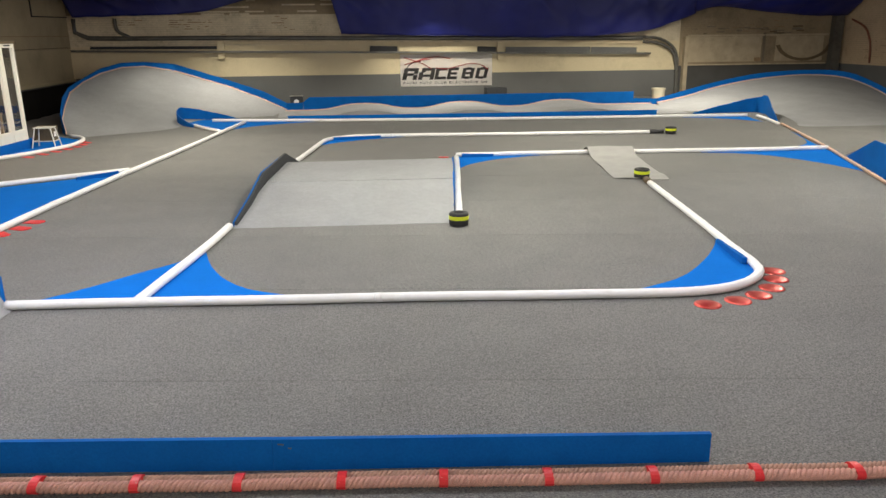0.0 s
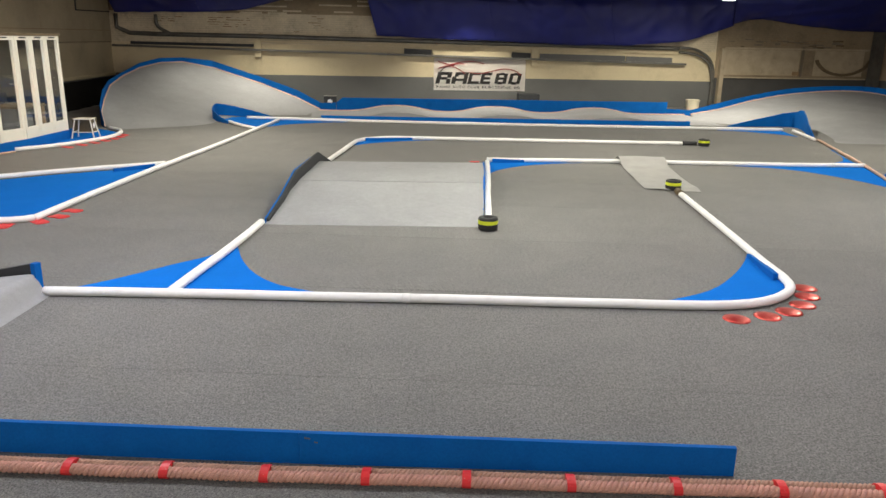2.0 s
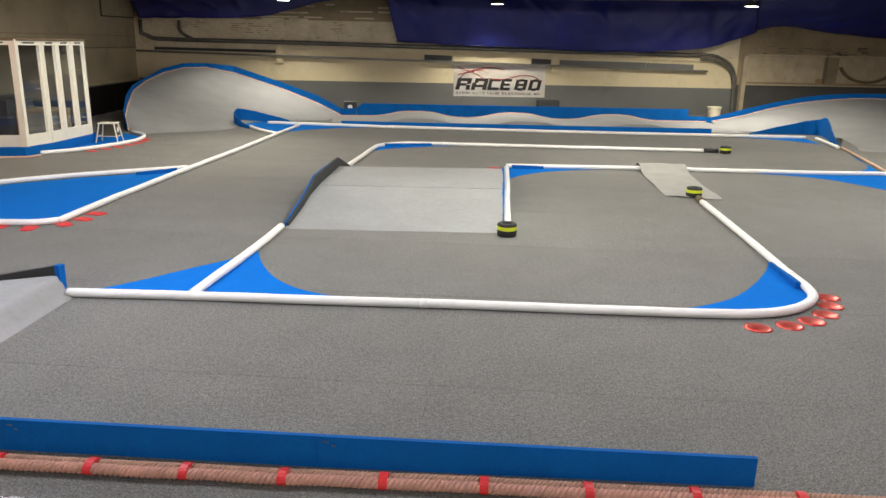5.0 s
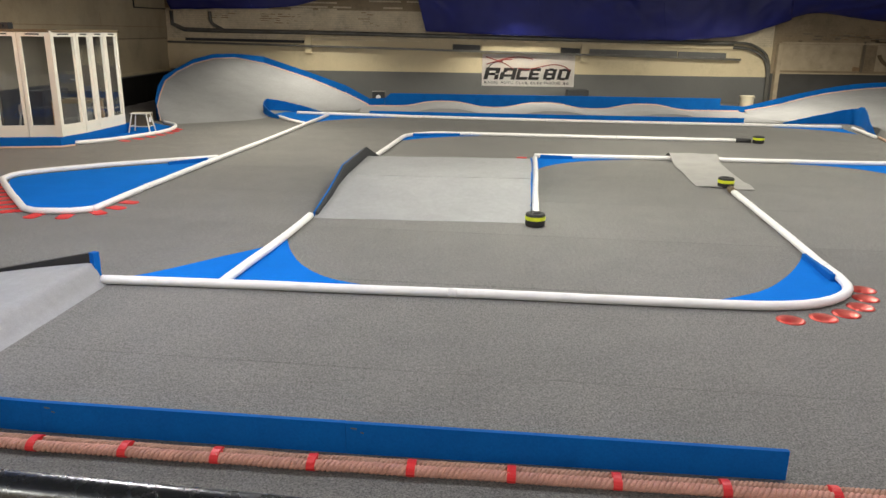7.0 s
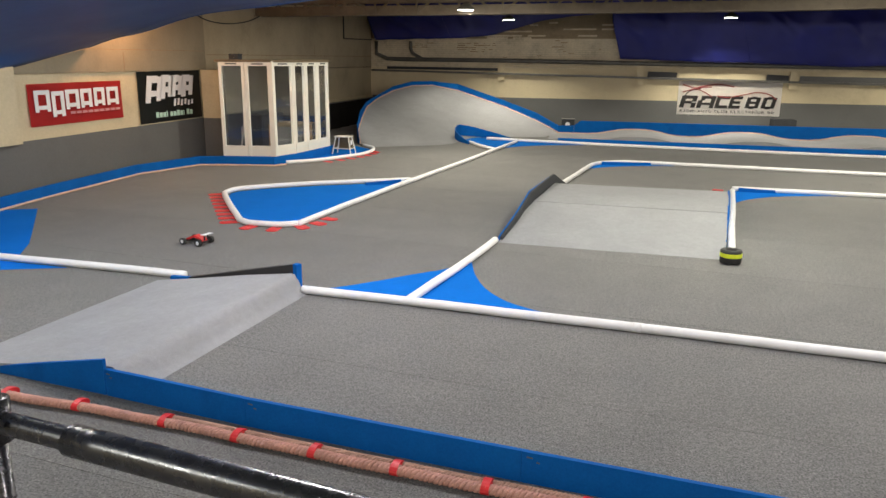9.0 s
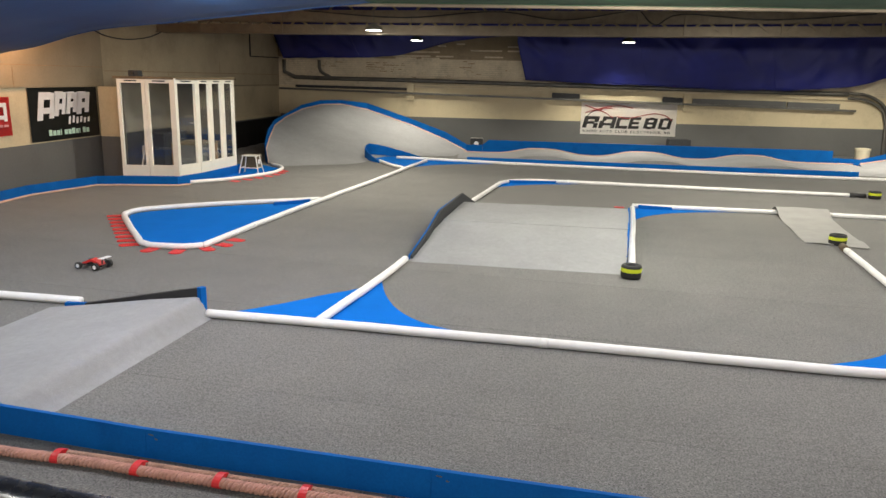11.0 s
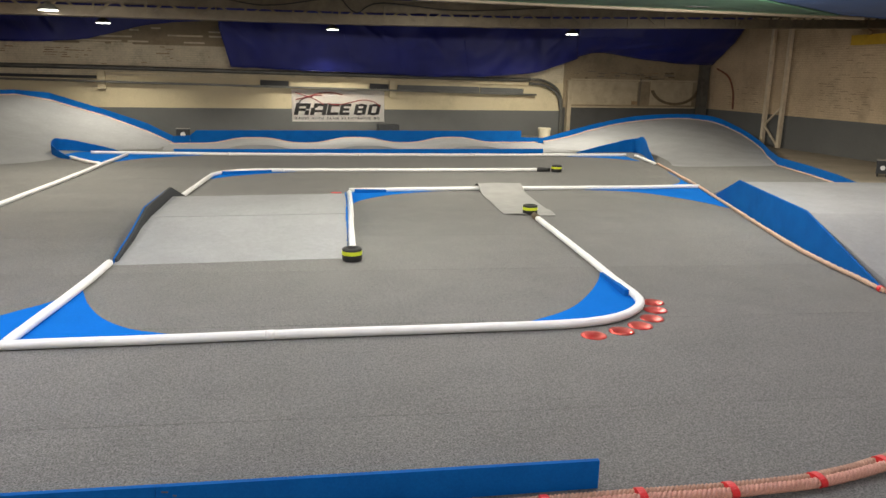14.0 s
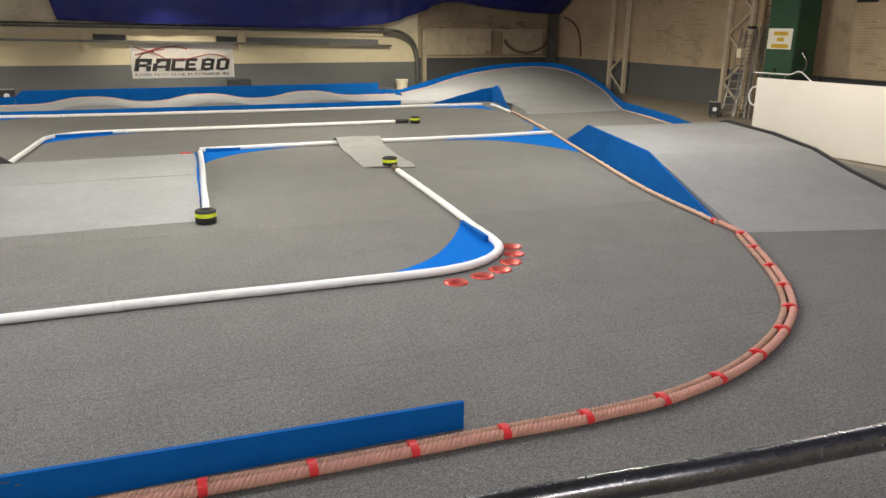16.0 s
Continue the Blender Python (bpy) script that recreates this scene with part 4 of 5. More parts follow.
def cord(pts, label="thin tan rope along the foot of the blue board"):
    t = thing("floor_rope", label, "rope", "thin floor ropes", at=(pts[0][0], pts[0][1], 0))
    part("cord", tube(bmesh.new(), [(x, y, 0.02) for x, y in pts], 0.02, 8), "rope_pale", t, smooth=True)


cord([(14.42, 18.0), (13.89, 16.1), (13.42, 14.7), (12.9, 13.5)])
cord([(-9.51, 5.0), (-9.58, 9.2), (-9.72, 10.6), (-9.86, 13.2), (-9.43, 14.77), (-8.97, 14.93), (-7.78, 15.17), (-7.62, 15.45)])


def disc_at(x, y, r=0.122):
    d = thing("red_disc", "glossy red disc lying at the track edge", "disc", "red track discs", at=(x, y, 0))
    part("plate", lathe(bmesh.new(), [(r, 0.001), (r, 0.005), (r * 0.75, 0.013), (0.03, 0.019), (0.012, 0.019)], (x, y, 0), 24), "red_disc", d, smooth=True)
    return d


for x, y in ((3.08, 6.06), (3.40, 6.12), (3.66, 6.23), (3.89, 6.41), (4.07, 6.65), (4.18, 6.9)):
    disc_at(x, y)


def marker(x, y, ang, length=0.42, w=0.17):
    m = thing("red_marker", "flat red strip marker laid under the hose edge", "marker", "red track markers", at=(x, y, 0))
    c, s = math.cos(ang), math.sin(ang)
    pts = [(x + c * u - s * v, y + s * u + c * v) for u, v in ((0, -w / 2), (length * 0.85, -w / 2), (length, -w * 0.25), (length, w * 0.25), (length * 0.85, w / 2), (0, w / 2))]
    part("plate", prism(bmesh.new(), pts, 0.001, 0.01), "red_tape", m)


for k in range(9):
    t = k / 8
    marker(-7.0 + 1.38 * t, 11.72 - 1.98 * t, math.radians(207 + rnd.uniform(-5, 5)), 0.30, 0.16)
for x, y, a in ((-5.3, 9.53, -100), (-4.92, 9.52, -85), (-4.66, 9.72, -45), (-4.56, 9.98, -25), (-4.53, 10.3, -15)):
    marker(x, y, math.radians(a), 0.25)
for x, y in ((-7.02, 16.3), (-6.86, 16.65), (-6.72, 17.0), (-6.62, 17.35), (-6.56, 17.7), (-6.54, 18.05), (-6.58, 18.4)):
    marker(x, y, math.radians(-35), 0.27, 0.15)
marker(1.72, 14.72, math.radians(170), 0.2, 0.1)


def tyre(x, y, lift=0.0):
    t = thing("kart_tyre", "small black kart tyre with a yellow-green tape band", "tyre", "marker tyres", at=(x, y, lift))
    prof = [(0.062, 0.012), (0.085, 0.0), (0.115, 0.004), (0.127, 0.02), (0.127, 0.155), (0.115, 0.171), (0.085, 0.175), (0.062, 0.163), (0.056, 0.088)]
    part("rubber", lathe(bmesh.new(), prof, (x, y, lift), 32, closed=True), "tyre", t, smooth=True)
    part("band", lathe(bmesh.new(), [(0.1275, 0.085), (0.1305, 0.088), (0.1305, 0.132), (0.1275, 0.135)], (x, y, lift), 32, closed=True), "hi_vis", t, "yellow-green tape band")
    return t


tyre(1.22, 9.28)
tyre(4.69, 11.98)
tyre(7.44, 17.34)


def clamp(a, b, mat, label):
    c = thing("hose_end", label, "hose end", at=(*a, 0))
    part("sleeve", tube(bmesh.new(), [(*a, 0.045), (*b, 0.045)], 0.054, 12), mat, c, smooth=True)


clamp((4.61, 11.4), (4.65, 11.68), "umber", "brown taped end of the hose beside a tyre")
clamp((6.97, 17.5), (7.30, 17.45), "black", "black rubber sleeve on the hose end")


def wedge(a, b, label="dark blue wedge block against the hose"):
    w = thing("wedge_block", label, "wedge", "blue wedge blocks", at=(*a, 0))
    bm = bmesh.new()
    bar(bm, (*a, 0.045), (*b, 0.02), 0.05, 0.07)
    part("block", bm, "board_blue", w)


wedge((1.98, 14.66), (2.62, 14.68))
wedge((-0.66, 17.62), (0.45, 17.95))
wedge((3.995, 7.15), (4.115, 7.98))
wedge((-4.36, 13.75), (-4.95, 13.35))
wedge((9.5, 14.52), (8.9, 14.56))


# ---- jumps and berms ----
def table_jump():
    """The table jump in the middle: up-slope, crest and down-slope of pale felt between two blue side boards."""
    j = thing("table_jump", "pale grey felt table jump with blue side boards", "jump", at=(0, 11.5, 0))
    L = [(-1.69, 9.53, 0.003), (-1.60, 10.1, 0.11), (-1.50, 10.66, 0.22), (-1.42, 11.1, 0.29), (-1.34, 11.9, 0.305), (-1.27, 12.75, 0.31), (-1.2, 13.6, 0.14), (-1.14, 14.2, 0.003)]
    R = [(1.16, 9.40, 0.003), (1.25, 10.0, 0.11), (1.30, 10.5, 0.21), (1.36, 10.98, 0.29), (1.46, 11.8, 0.305), (1.55, 12.7, 0.31), (1.65, 13.6, 0.14), (1.72, 14.2, 0.003)]
    rows = [[Vector(a).lerp(Vector(b), k / 12) + Vector((0, 0, 0.004 * noise.noise(Vector((a[0] + k, a[1], 0))))) for k in range(13)] for a, b in zip(L, R)]
    for name, i0, i1, lift in (("up_slope", 0, 3, 0.0), ("table_top", 3, 5, 0.006), ("down_slope", 5, 7, 0.0)):
        piece = [[p + Vector((0, 0, lift)) for p in row] for row in rows[i0:i1 + 1]]
        part(name, sheet(bmesh.new(), piece, 0.006), "carpet_light", j, "pale grey felt surface")
    bm = bmesh.new()
    for side in (L, R):
        top, low = [bm.verts.new((p[0], p[1], p[2] - 0.007)) for p in side[1:-1]], [bm.verts.new((p[0], p[1], 0.0)) for p in side[1:-1]]
        for k in range(len(top) - 1):
            bm.faces.new((top[k], top[k + 1], low[k + 1], low[k]))
    part("felt_side", bm, "carpet_light", j, "pale grey felt flank")
    pts = [(-1.66, 9.62, 0), (-1.55, 10.3, 0), (-1.47, 11.15, 0), (-1.30, 12.75, 0), (-1.14, 14.1, 0)]
    part("side_board", strip_board(bmesh.new(), pts, [0.06, 0.24, 0.43, 0.47, 0.06], 0.035), "dark_grey", j, "dark grey lined side board")
    part("side_cover", strip_board(bmesh.new(), [(x - 0.03, y, z) for x, y, z in pts], [0.065, 0.245, 0.435, 0.45, 0.04], 0.02), "board_blue", j, "blue painted outer face")
    part("side_board", strip_board(bmesh.new(), [(1.20, 9.75, 0), (1.37, 11.0, 0), (1.57, 12.8, 0), (1.75, 14.3, 0)], [0.06, 0.30, 0.318, 0.05], 0.03), "board_blue", j, "blue painted side board")


table_jump()


def near_ramp():
    """The single ramp on the near lane: a long rise and a steeper drop."""
    j = thing("lane_ramp", "pale grey felt ramp across the near lane", "jump", at=(-4.2, 5.6, 0))
    prof_far = [(-5.0, 0.003), (-4.5, 0.065), (-3.9, 0.15), (-3.40, 0.205), (-3.36, 0.200), (-3.325, 0.15), (-3.29, 0.07), (-3.25, 0.025), (-3.205, 0.003)]
    prof_near = [(-5.22, 0.003), (-4.7, 0.075), (-4.2, 0.12), (-3.74, 0.165), (-3.66, 0.160), (-3.60, 0.12), (-3.55, 0.06), (-3.50, 0.022), (-3.42, 0.003)]
    rows = []
    for (xa, za), (xb, zb) in zip(prof_far, prof_near):
        rows.append([Vector((xa, 6.8, za)).lerp(Vector((xb, 4.33, zb)), k / 8) for k in range(9)])
    bm = sheet(bmesh.new(), rows)
    for idx in (0, -1):
        side = [r[idx] for r in rows]
        top, low = [bm.verts.new(p) for p in side], [bm.verts.new((p.x, p.y, 0.0)) for p in side]
        for k in range(len(side) - 1):
            bm.faces.new((top[k], top[k + 1], low[k + 1], low[k]))
    felt = part("felt_top", bm, "carpet_light", j, "pale grey felt surface")
    for p in felt.data.polygons:
        p.use_smooth = p.normal.z > 0.2
    part("side_board", strip_board(bmesh.new(), [(-4.62, 6.84, 0), (-3.36, 6.84, 0)], [0.06, 0.30], 0.05), "black", j, "black lined side board")
    part("side_cap", strip_board(bmesh.new(), [(-3.355, 6.80, 0), (-3.325, 6.86, 0)], [0.305, 0.305], 0.06), "board_blue", j, "blue painted end of the board")
    part("side_foot", strip_board(bmesh.new(), [(-4.85, 6.84, 0), (-4.63, 6.84, 0)], [0.055, 0.06], 0.05), "board_blue", j, "blue painted end of the board")


near_ramp()


def berm(name, label, outer, top, inner, bulge=1.7, edge_mat="board_blue", straight=False):
    """A banked turn: felt rises from the inner line to the outer edge, where a blue board stands."""
    b = thing(name, label, "banked turn", "berms", at=(inner[0][0], inner[0][1], 0))
    o, t, i = spline(outer, 0.25), spline(top, 0.25), spline(inner, 0.15)
    if straight:
        o, t = [Vector(p) for p in outer], [Vector(p) for p in top]
    n = 66

    def pick(c, k):
        f = k * (len(c) - 1) / n
        q = min(int(f), len(c) - 2)
        return c[q].lerp(c[q + 1], f - q)

    rows = []
    for k in range(n + 1):
        a, e = pick(i, k), pick(o, k)
        rows.append([Vector((a.x + (e.x - a.x) * u, a.y + (e.y - a.y) * u, 0.004 + (e.z - 0.004) * (u ** bulge))) for u in (q / 14 for q in range(15))])
    bm = sheet(bmesh.new(), rows)
    part("felt_bank", bm, "carpet_light", b, "pale grey felt banked surface", smooth=True)
    bm = bmesh.new()
    vs = []
    for k in range(n + 1):
        e, h = pick(o, k), pick(t, k)
        out = Vector((e.x - pick(i, k).x, e.y - pick(i, k).y, 0))
        out = out.normalized() * 0.03 if out.length > 1e-4 else Vector((0, 0.03, 0))
        z1 = max(h.z, e.z + 0.09)
        vs.append([bm.verts.new(q) for q in (Vector((e.x, e.y, 0)), Vector((e.x, e.y, z1)), Vector((e.x, e.y, z1)) + out, Vector((e.x, e.y, 0)) + out)])
    for p, q in zip(vs, vs[1:]):
        for m in range(4):
            bm.faces.new((p[m], q[m], q[(m + 1) % 4], p[(m + 1) % 4]))
    bm.faces.new(vs[0])
    bm.faces.new(vs[-1][::-1])
    part("edge_board", bm, edge_mat, b, "blue painted edge board", smooth=False)
    line = [pick(o, k) + Vector((0, 0, 0.012)) + (pick(i, k) - pick(o, k)).normalized() * 0.03 for k in range(n + 1)]
    part("edge_seam", tube(bmesh.new(), line, 0.018, 6), "rope_pale", b, "thin tan cord along the edge", smooth=True)
    return b


berm("left_berm", "tall pale grey felt banked turn with blue edge board",
     [(-7.45, 19.8, 0.03), (-7.70, 20.3, 0.33), (-7.85, 21.0, 0.61), (-8.10, 22.2, 0.9), (-8.17, 23.5, 1.1), (-8.05, 24.8, 1.30), (-7.69, 25.8, 1.43), (-7.12, 26.4, 1.44), (-6.18, 26.5, 1.27), (-4.46, 26.1, 0.78), (-3.2, 25.5, 0.36), (-2.38, 24.78, 0.06)],
     [(-7.5, 19.8, 0.12), (-7.72, 20.3, 0.5), (-7.93, 21.0, 0.85), (-8.15, 22.2, 1.05), (-8.3, 23.5, 1.2), (-8.1, 24.8, 1.44), (-7.79, 25.8, 1.58), (-7.12, 26.4, 1.585), (-6.2, 26.5, 1.50), (-4.47, 26.0, 0.99), (-3.3, 25.5, 0.62), (-2.4, 24.8, 0.28)],
     [(-7.0, 19.25, 0), (-6.2, 19.8, 0), (-5.4, 20.3, 0), (-5.0, 20.9, 0), (-4.95, 21.8, 0), (-4.75, 22.6, 0), (-4.2, 23.1, 0), (-3.5, 23.3, 0), (-2.7, 23.5, 0)], 1.35, straight=True)
berm("right_berm", "low wide pale grey felt banked turn with blue edge board",
     [(10.05, 24.78, 0.05), (11.3, 25.3, 0.20), (12.7, 25.8, 0.47), (14.38, 26.2, 0.69), (16.3, 26.3, 0.80), (17.5, 25.8, 0.70), (17.6, 24.2, 0.40), (17.0, 22.2, 0.10), (15.65, 20.0, 0.03), (14.52, 18.1, 0.012)],
     [(10.05, 24.78, 0.19), (11.3, 25.3, 0.42), (12.7, 25.8, 0.66), (14.37, 26.2, 0.89), (16.3, 26.3, 0.98), (17.5, 25.8, 0.92), (17.6, 24.2, 0.60), (17.0, 22.2, 0.30), (15.65, 20.0, 0.26), (14.52, 18.1, 0.24)],
     [(9.5, 22.8, 0), (10.2, 22.3, 0), (11.2, 22.3, 0), (12.0, 22.0, 0), (12.3, 21.2, 0), (12.0, 20.0, 0), (11.6, 18.9, 0), (11.3, 18.1, 0), (12.5, 17.95, 0), (14.2, 17.95, 0)], 1.3)
rail_board("track_board", "blue board with tan foot rope beside the concrete floor", [(14.5, 18.05), (13.97, 16.1), (13.5, 14.7), (12.98, 13.5)], [0.24, 0.22, 0.21, 0.19])


def turn_post(name, label, path, heights, mat="carpet_blue"):
    """A curved blue wall at the pivot of a turn."""
    p = thing(name, label, "track wall", at=(path[0][0], path[0][1], 0))
    base = spline([(*q, 0) for q in path], 0.08)
    hs = spline([(h, 0, 0) for h in heights], 0.01)
    part("curved_wall", strip_board(bmesh.new(), base, [max(0.02, hs[round(k * (len(hs) - 1) / (len(base) - 1))].x) for k in range(len(base))], 0.03), "board_blue", p)


turn_post("pivot_wall", "low curved blue wall at the turning point", [(-3.5, 22.46), (-4.1, 22.75), (-4.75, 22.85), (-5.15, 22.55), (-5.2, 22.0), (-4.9, 21.4), (-4.55, 20.95)], [0.03, 0.22, 0.40, 0.42, 0.34, 0.18, 0.06])
turn_post("pivot_wall", "pointed blue wall folded round the turning point", [(9.9, 21.55), (10.8, 21.7), (11.65, 21.75), (11.95, 21.55), (11.85, 20.9), (11.4, 19.8), (11.0, 18.75)], [0.03, 0.24, 0.48, 0.54, 0.50, 0.30, 0.04])


def whoops():
    """The wave section on the far straight."""
    w = thing("whoop_section", "pale grey felt waves along the far straight", "jump", at=(4, 24.4, 0))
    rows = []
    for k in range(121):
        x = -2.6 + 12.4 * k / 120
        wave = 0.0
        for c in (0.1, 3.35, 6.65):
            wave += 0.175 * math.exp(-abs((x - c) / 0.95) ** 3)
        rows.append([Vector((x + 0.1 * (1 - u), 22.7 - 0.095 * x + (24.7 - 22.7 + 0.095 * x) * u, 0.004 + wave + 0.035 * u)) for u in (0, 0.25, 0.5, 0.75, 1)])
    part("felt_surface", sheet(bmesh.new(), rows), "carpet_light", w, smooth=True)
    part("front_skirt", sheet(bmesh.new(), [[r[0] + Vector((0, -0.004, 0.001)), Vector((r[0].x, r[0].y - 0.004, 0.0))] for r in rows]), "carpet_light", w)
    part("edge_seam", tube(bmesh.new(), [r[-1] + Vector((0, -0.03, 0.012)) for r in rows], 0.018, 6), "rope_pale", w, "thin tan cord along the edge", smooth=True)
    part("inner_board", strip_board(bmesh.new(), [(-2.1, 22.0, 0), (0.5, 21.58, 0), (5.3, 21.12, 0), (8.5, 20.92, 0)], [0.15, 0.175, 0.20, 0.21], 0.03), "board_blue", w, "blue painted inner board")


whoops()
rail_board("track_board", "long blue board behind the wave section", [(-1.85, 24.75), (-1.65, 24.75), (9.2, 24.75)], [0.30, 0.455, 0.445])
rail_board("track_board", "low blue board behind the wave section", [(-2.4, 24.8), (-1.86, 24.76)], [0.27, 0.29])
rail_board("track_board", "low blue board behind the wave section", [(9.21, 24.76), (10.1, 24.8)], [0.22, 0.19])


def right_jump():
    """The wide jump beyond the rope."""
    j = thing("wide_jump", "wide pale grey felt jump beyond the rope", "jump", at=(9.5, 9, 0))
    L = [(7.05, 6.3, 0.003), (7.3, 7.2, 0.17), (7.5, 7.9, 0.31), (7.85, 9.0, 0.50), (8.3, 10.4, 0.53), (8.80, 11.85, 0.53), (9.5, 13.7, 0.003)]
    R = [(10.25, 5.25, 0.003), (10.42, 6.7, 0.10), (10.55, 7.55, 0.27), (10.8, 8.45, 0.46), (11.35, 9.8, 0.51), (11.95, 11.5, 0.51), (12.7, 13.4, 0.003)]
    rows = [[Vector(a).lerp(Vector(b), k / 12) for k in range(13)] for a, b in zip(L, R)]
    bm = sheet(bmesh.new(), rows)
    for side in (L, R):
        top, low = [bm.verts.new(p) for p in side], [bm.verts.new((p[0], p[1], 0.0)) for p in side]
        for k in range(len(side) - 1):
            bm.faces.new((top[k], top[k + 1], low[k + 1], low[k]))
    part("felt_top", bm, "carpet_light", j, "pale grey felt surface")
    part("side_board", strip_board(bmesh.new(), [(7.06, 6.75, 0), (7.80, 8.98, 0), (8.75, 11.85, 0), (9.2, 13.2, 0)], [0.05, 0.545, 0.56, 0.05], 0.03), "board_blue", j, "blue painted side board")
    part("side_board", strip_board(bmesh.new(), [(p[0] + 0.02, p[1], 0) for p in R], [0.06, 0.14, 0.31, 0.50, 0.56, 0.56, 0.05], 0.06), "black", j, "black lined side board")


right_jump()


def floor_mat():
    m = thing("rubber_mat", "grey rubber mat draped over the white hose", "mat", at=(4.8, 13.3, 0))
    a, b, c, d = (Vector(p) for p in ((4.22, 12.02, 0), (5.07, 11.72, 0), (5.58, 15.28, 0), (4.6, 15.1, 0)))
    rows = []
    for k in range(31):
        t = k / 30
        row = []
        for u in (q / 8 for q in range(9)):
            p = a.lerp(d, t).lerp(b.lerp(c, t), u)
            z = 0.014 + 0.135 * math.exp(-((p.y - 14.68) / 0.34) ** 2) + 0.03 * math.exp(-((p.y - 12.0) / 0.25) ** 2) * u
            row.append(Vector((p.x, p.y, z + 0.02 * noise.noise(Vector((u * 2, t * 4, 0))) * (k < 28))))
        rows.append(row)
    part("mat_sheet", sheet(bmesh.new(), rows, 0.008), "mat_grey", m, smooth=False)


floor_mat()


# ---- porch ----
def porch():
    p = thing("glazed_porch", "white plastic glazed porch with tall narrow panes", "porch", at=(-8.5, 16, 0))
    Z0, Z1 = 0.21, 2.30
    corners = [(-8.97, 15.08), (-7.82, 15.30), (-7.62, 15.95), (-7.46, 17.6)]
    spans = [(corners[0], corners[1], 2), (corners[1], corners[2], 1), (corners[2], corners[3], 3)]
    part("plinth", prism(bmesh.new(), [(-8.96, 15.9), (-8.99, 15.03), (-7.80, 15.25), (-7.57, 15.93), (-7.41, 17.68), (-8.96, 17.8)], 0.003, Z0), "board_blue", p, "blue carpeted plinth")
    for (a, b, n) in spans:
        a, b = Vector((*a, 0)), Vector((*b, 0))
        d = (b - a)
        for k in range(n):
            s, e = a + d * (k / n), a + d * ((k + 1) / n)
            u = (e - s).normalized()
            w = (e - s).length
            fr = bmesh.new()
            ps = min(0.066, w * 0.14)
            for q in (s + u * (ps / 2 + 0.006), e - u * (ps / 2 + 0.006)):
                bar(fr, (q.x, q.y, Z0), (q.x, q.y, Z1 - 0.03), ps, 0.07, up=(u.y, -u.x, 0))
            for z, h in ((Z0 + 0.115, 0.23), (Z1 - 0.07, 0.08)):
                bar(fr, (*(s + u * (ps + 0.004)).xy, z), (*(e - u * (ps + 0.004)).xy, z), 0.064, h)
            f = part("window_frame", fr, "pvc", p, "white plastic frame")
            g = bmesh.new()
            bar(g, (*(s + u * (ps + 0.002)).xy, (Z0 + Z1) / 2 + 0.06), (*(e - u * (ps + 0.002)).xy, (Z0 + Z1) / 2 + 0.06), 0.006, Z1 - Z0 - 0.34)
            pane = part("pane", g, "glass", p, "clear glass pane")
            pane.visible_shadow = False
            if k < n and w > 0.3:
                mid, out = s.lerp(e, 0.5), Vector((u.y, -u.x, 0)) * 0.035
                slot = bmesh.new()
                bar(slot, (*(mid - u * w * 0.22 + out).xy, Z1 - 0.065), (*(mid + u * w * 0.22 + out).xy, Z1 - 0.065), 0.006, 0.028)
                part("vent_slot", slot, "black", f, "dark vent slot")
    part("corner_post", bar(bmesh.new(), (-7.82, 15.30, Z0), (-7.82, 15.30, Z1), 0.12, 0.12, up=(0, 1, 0)), "pvc", p)
    part("head_board", prism(bmesh.new(), [(-9.03, 15.9), (-9.03, 15.02), (-7.78, 15.24), (-7.56, 15.93), (-7.40, 17.66), (-9.03, 17.75)], Z1 - 0.028, Z1 + 0.025), "umber", p, "brown edged flat roof")
    # inner panels coloured dark for the shaded porch interior; back lining is added
    part("return_wall", cuboid(-8.90, -7.5, 17.62, 17.70, Z0, Z1 - 0.03), "porch_shade", p, "side panel with the porch shade in its colour")
    part("inner_wall", cuboid(-8.98, -8.92, 15.22, 17.70, Z0, Z1 - 0.03), "porch_shade", p, "added back panel with the porch shade in its colour")
    part("inner_dado", cuboid(-8.918, -8.90, 15.24, 17.6, Z0, 1.12), "navy", p, "dark lower panel")
    part("side_dado", cuboid(-8.88, -7.52, 17.60, 17.617, Z0, 0.95), "navy", p, "dark lower panel")
    # what stands inside, seen through the panes
    s = thing("tripod_stand", "grey tripod stand inside the porch", "stand", at=(-8.75, 15.6, Z0))
    part("pole", tube(bmesh.new(), [(-8.72, 15.6, 0.7), (-8.66, 15.62, 1.75)], 0.018, 8), "alu", s)
    for a in (0.4, 2.5, 4.6):
        part("leg", tube(bmesh.new(), [(-8.72, 15.6, 0.8), (-8.72 + 0.2 * math.cos(a), 15.6 + 0.2 * math.sin(a), Z0)], 0.016, 6), "alu", s)
    part("clamp", cuboid(-8.77, -8.67, 15.55, 15.65, 0.62, 0.82, bevel=0.01), "alu", s)
    d = thing("work_bench", "dark bench with a bent lamp inside the porch", "bench", at=(-8.3, 16.7, Z0))
    part("bench_top", cuboid(-8.5, -7.75, 16.35, 17.3, 0.78, 0.83, bevel=0.008), "umber", d)
    for x, y in ((-8.46, 16.4), (-7.82, 16.42), (-8.46, 17.25), (-7.8, 17.25)):
        part("leg", cuboid(x - 0.03, x + 0.03, y - 0.03, y + 0.03, Z0, 0.78), "wood", d)
    part("drawer_box", cuboid(-8.4, -8.0, 16.45, 17.2, Z0 + 0.05, 0.77, bevel=0.01), "grey_wall", d)
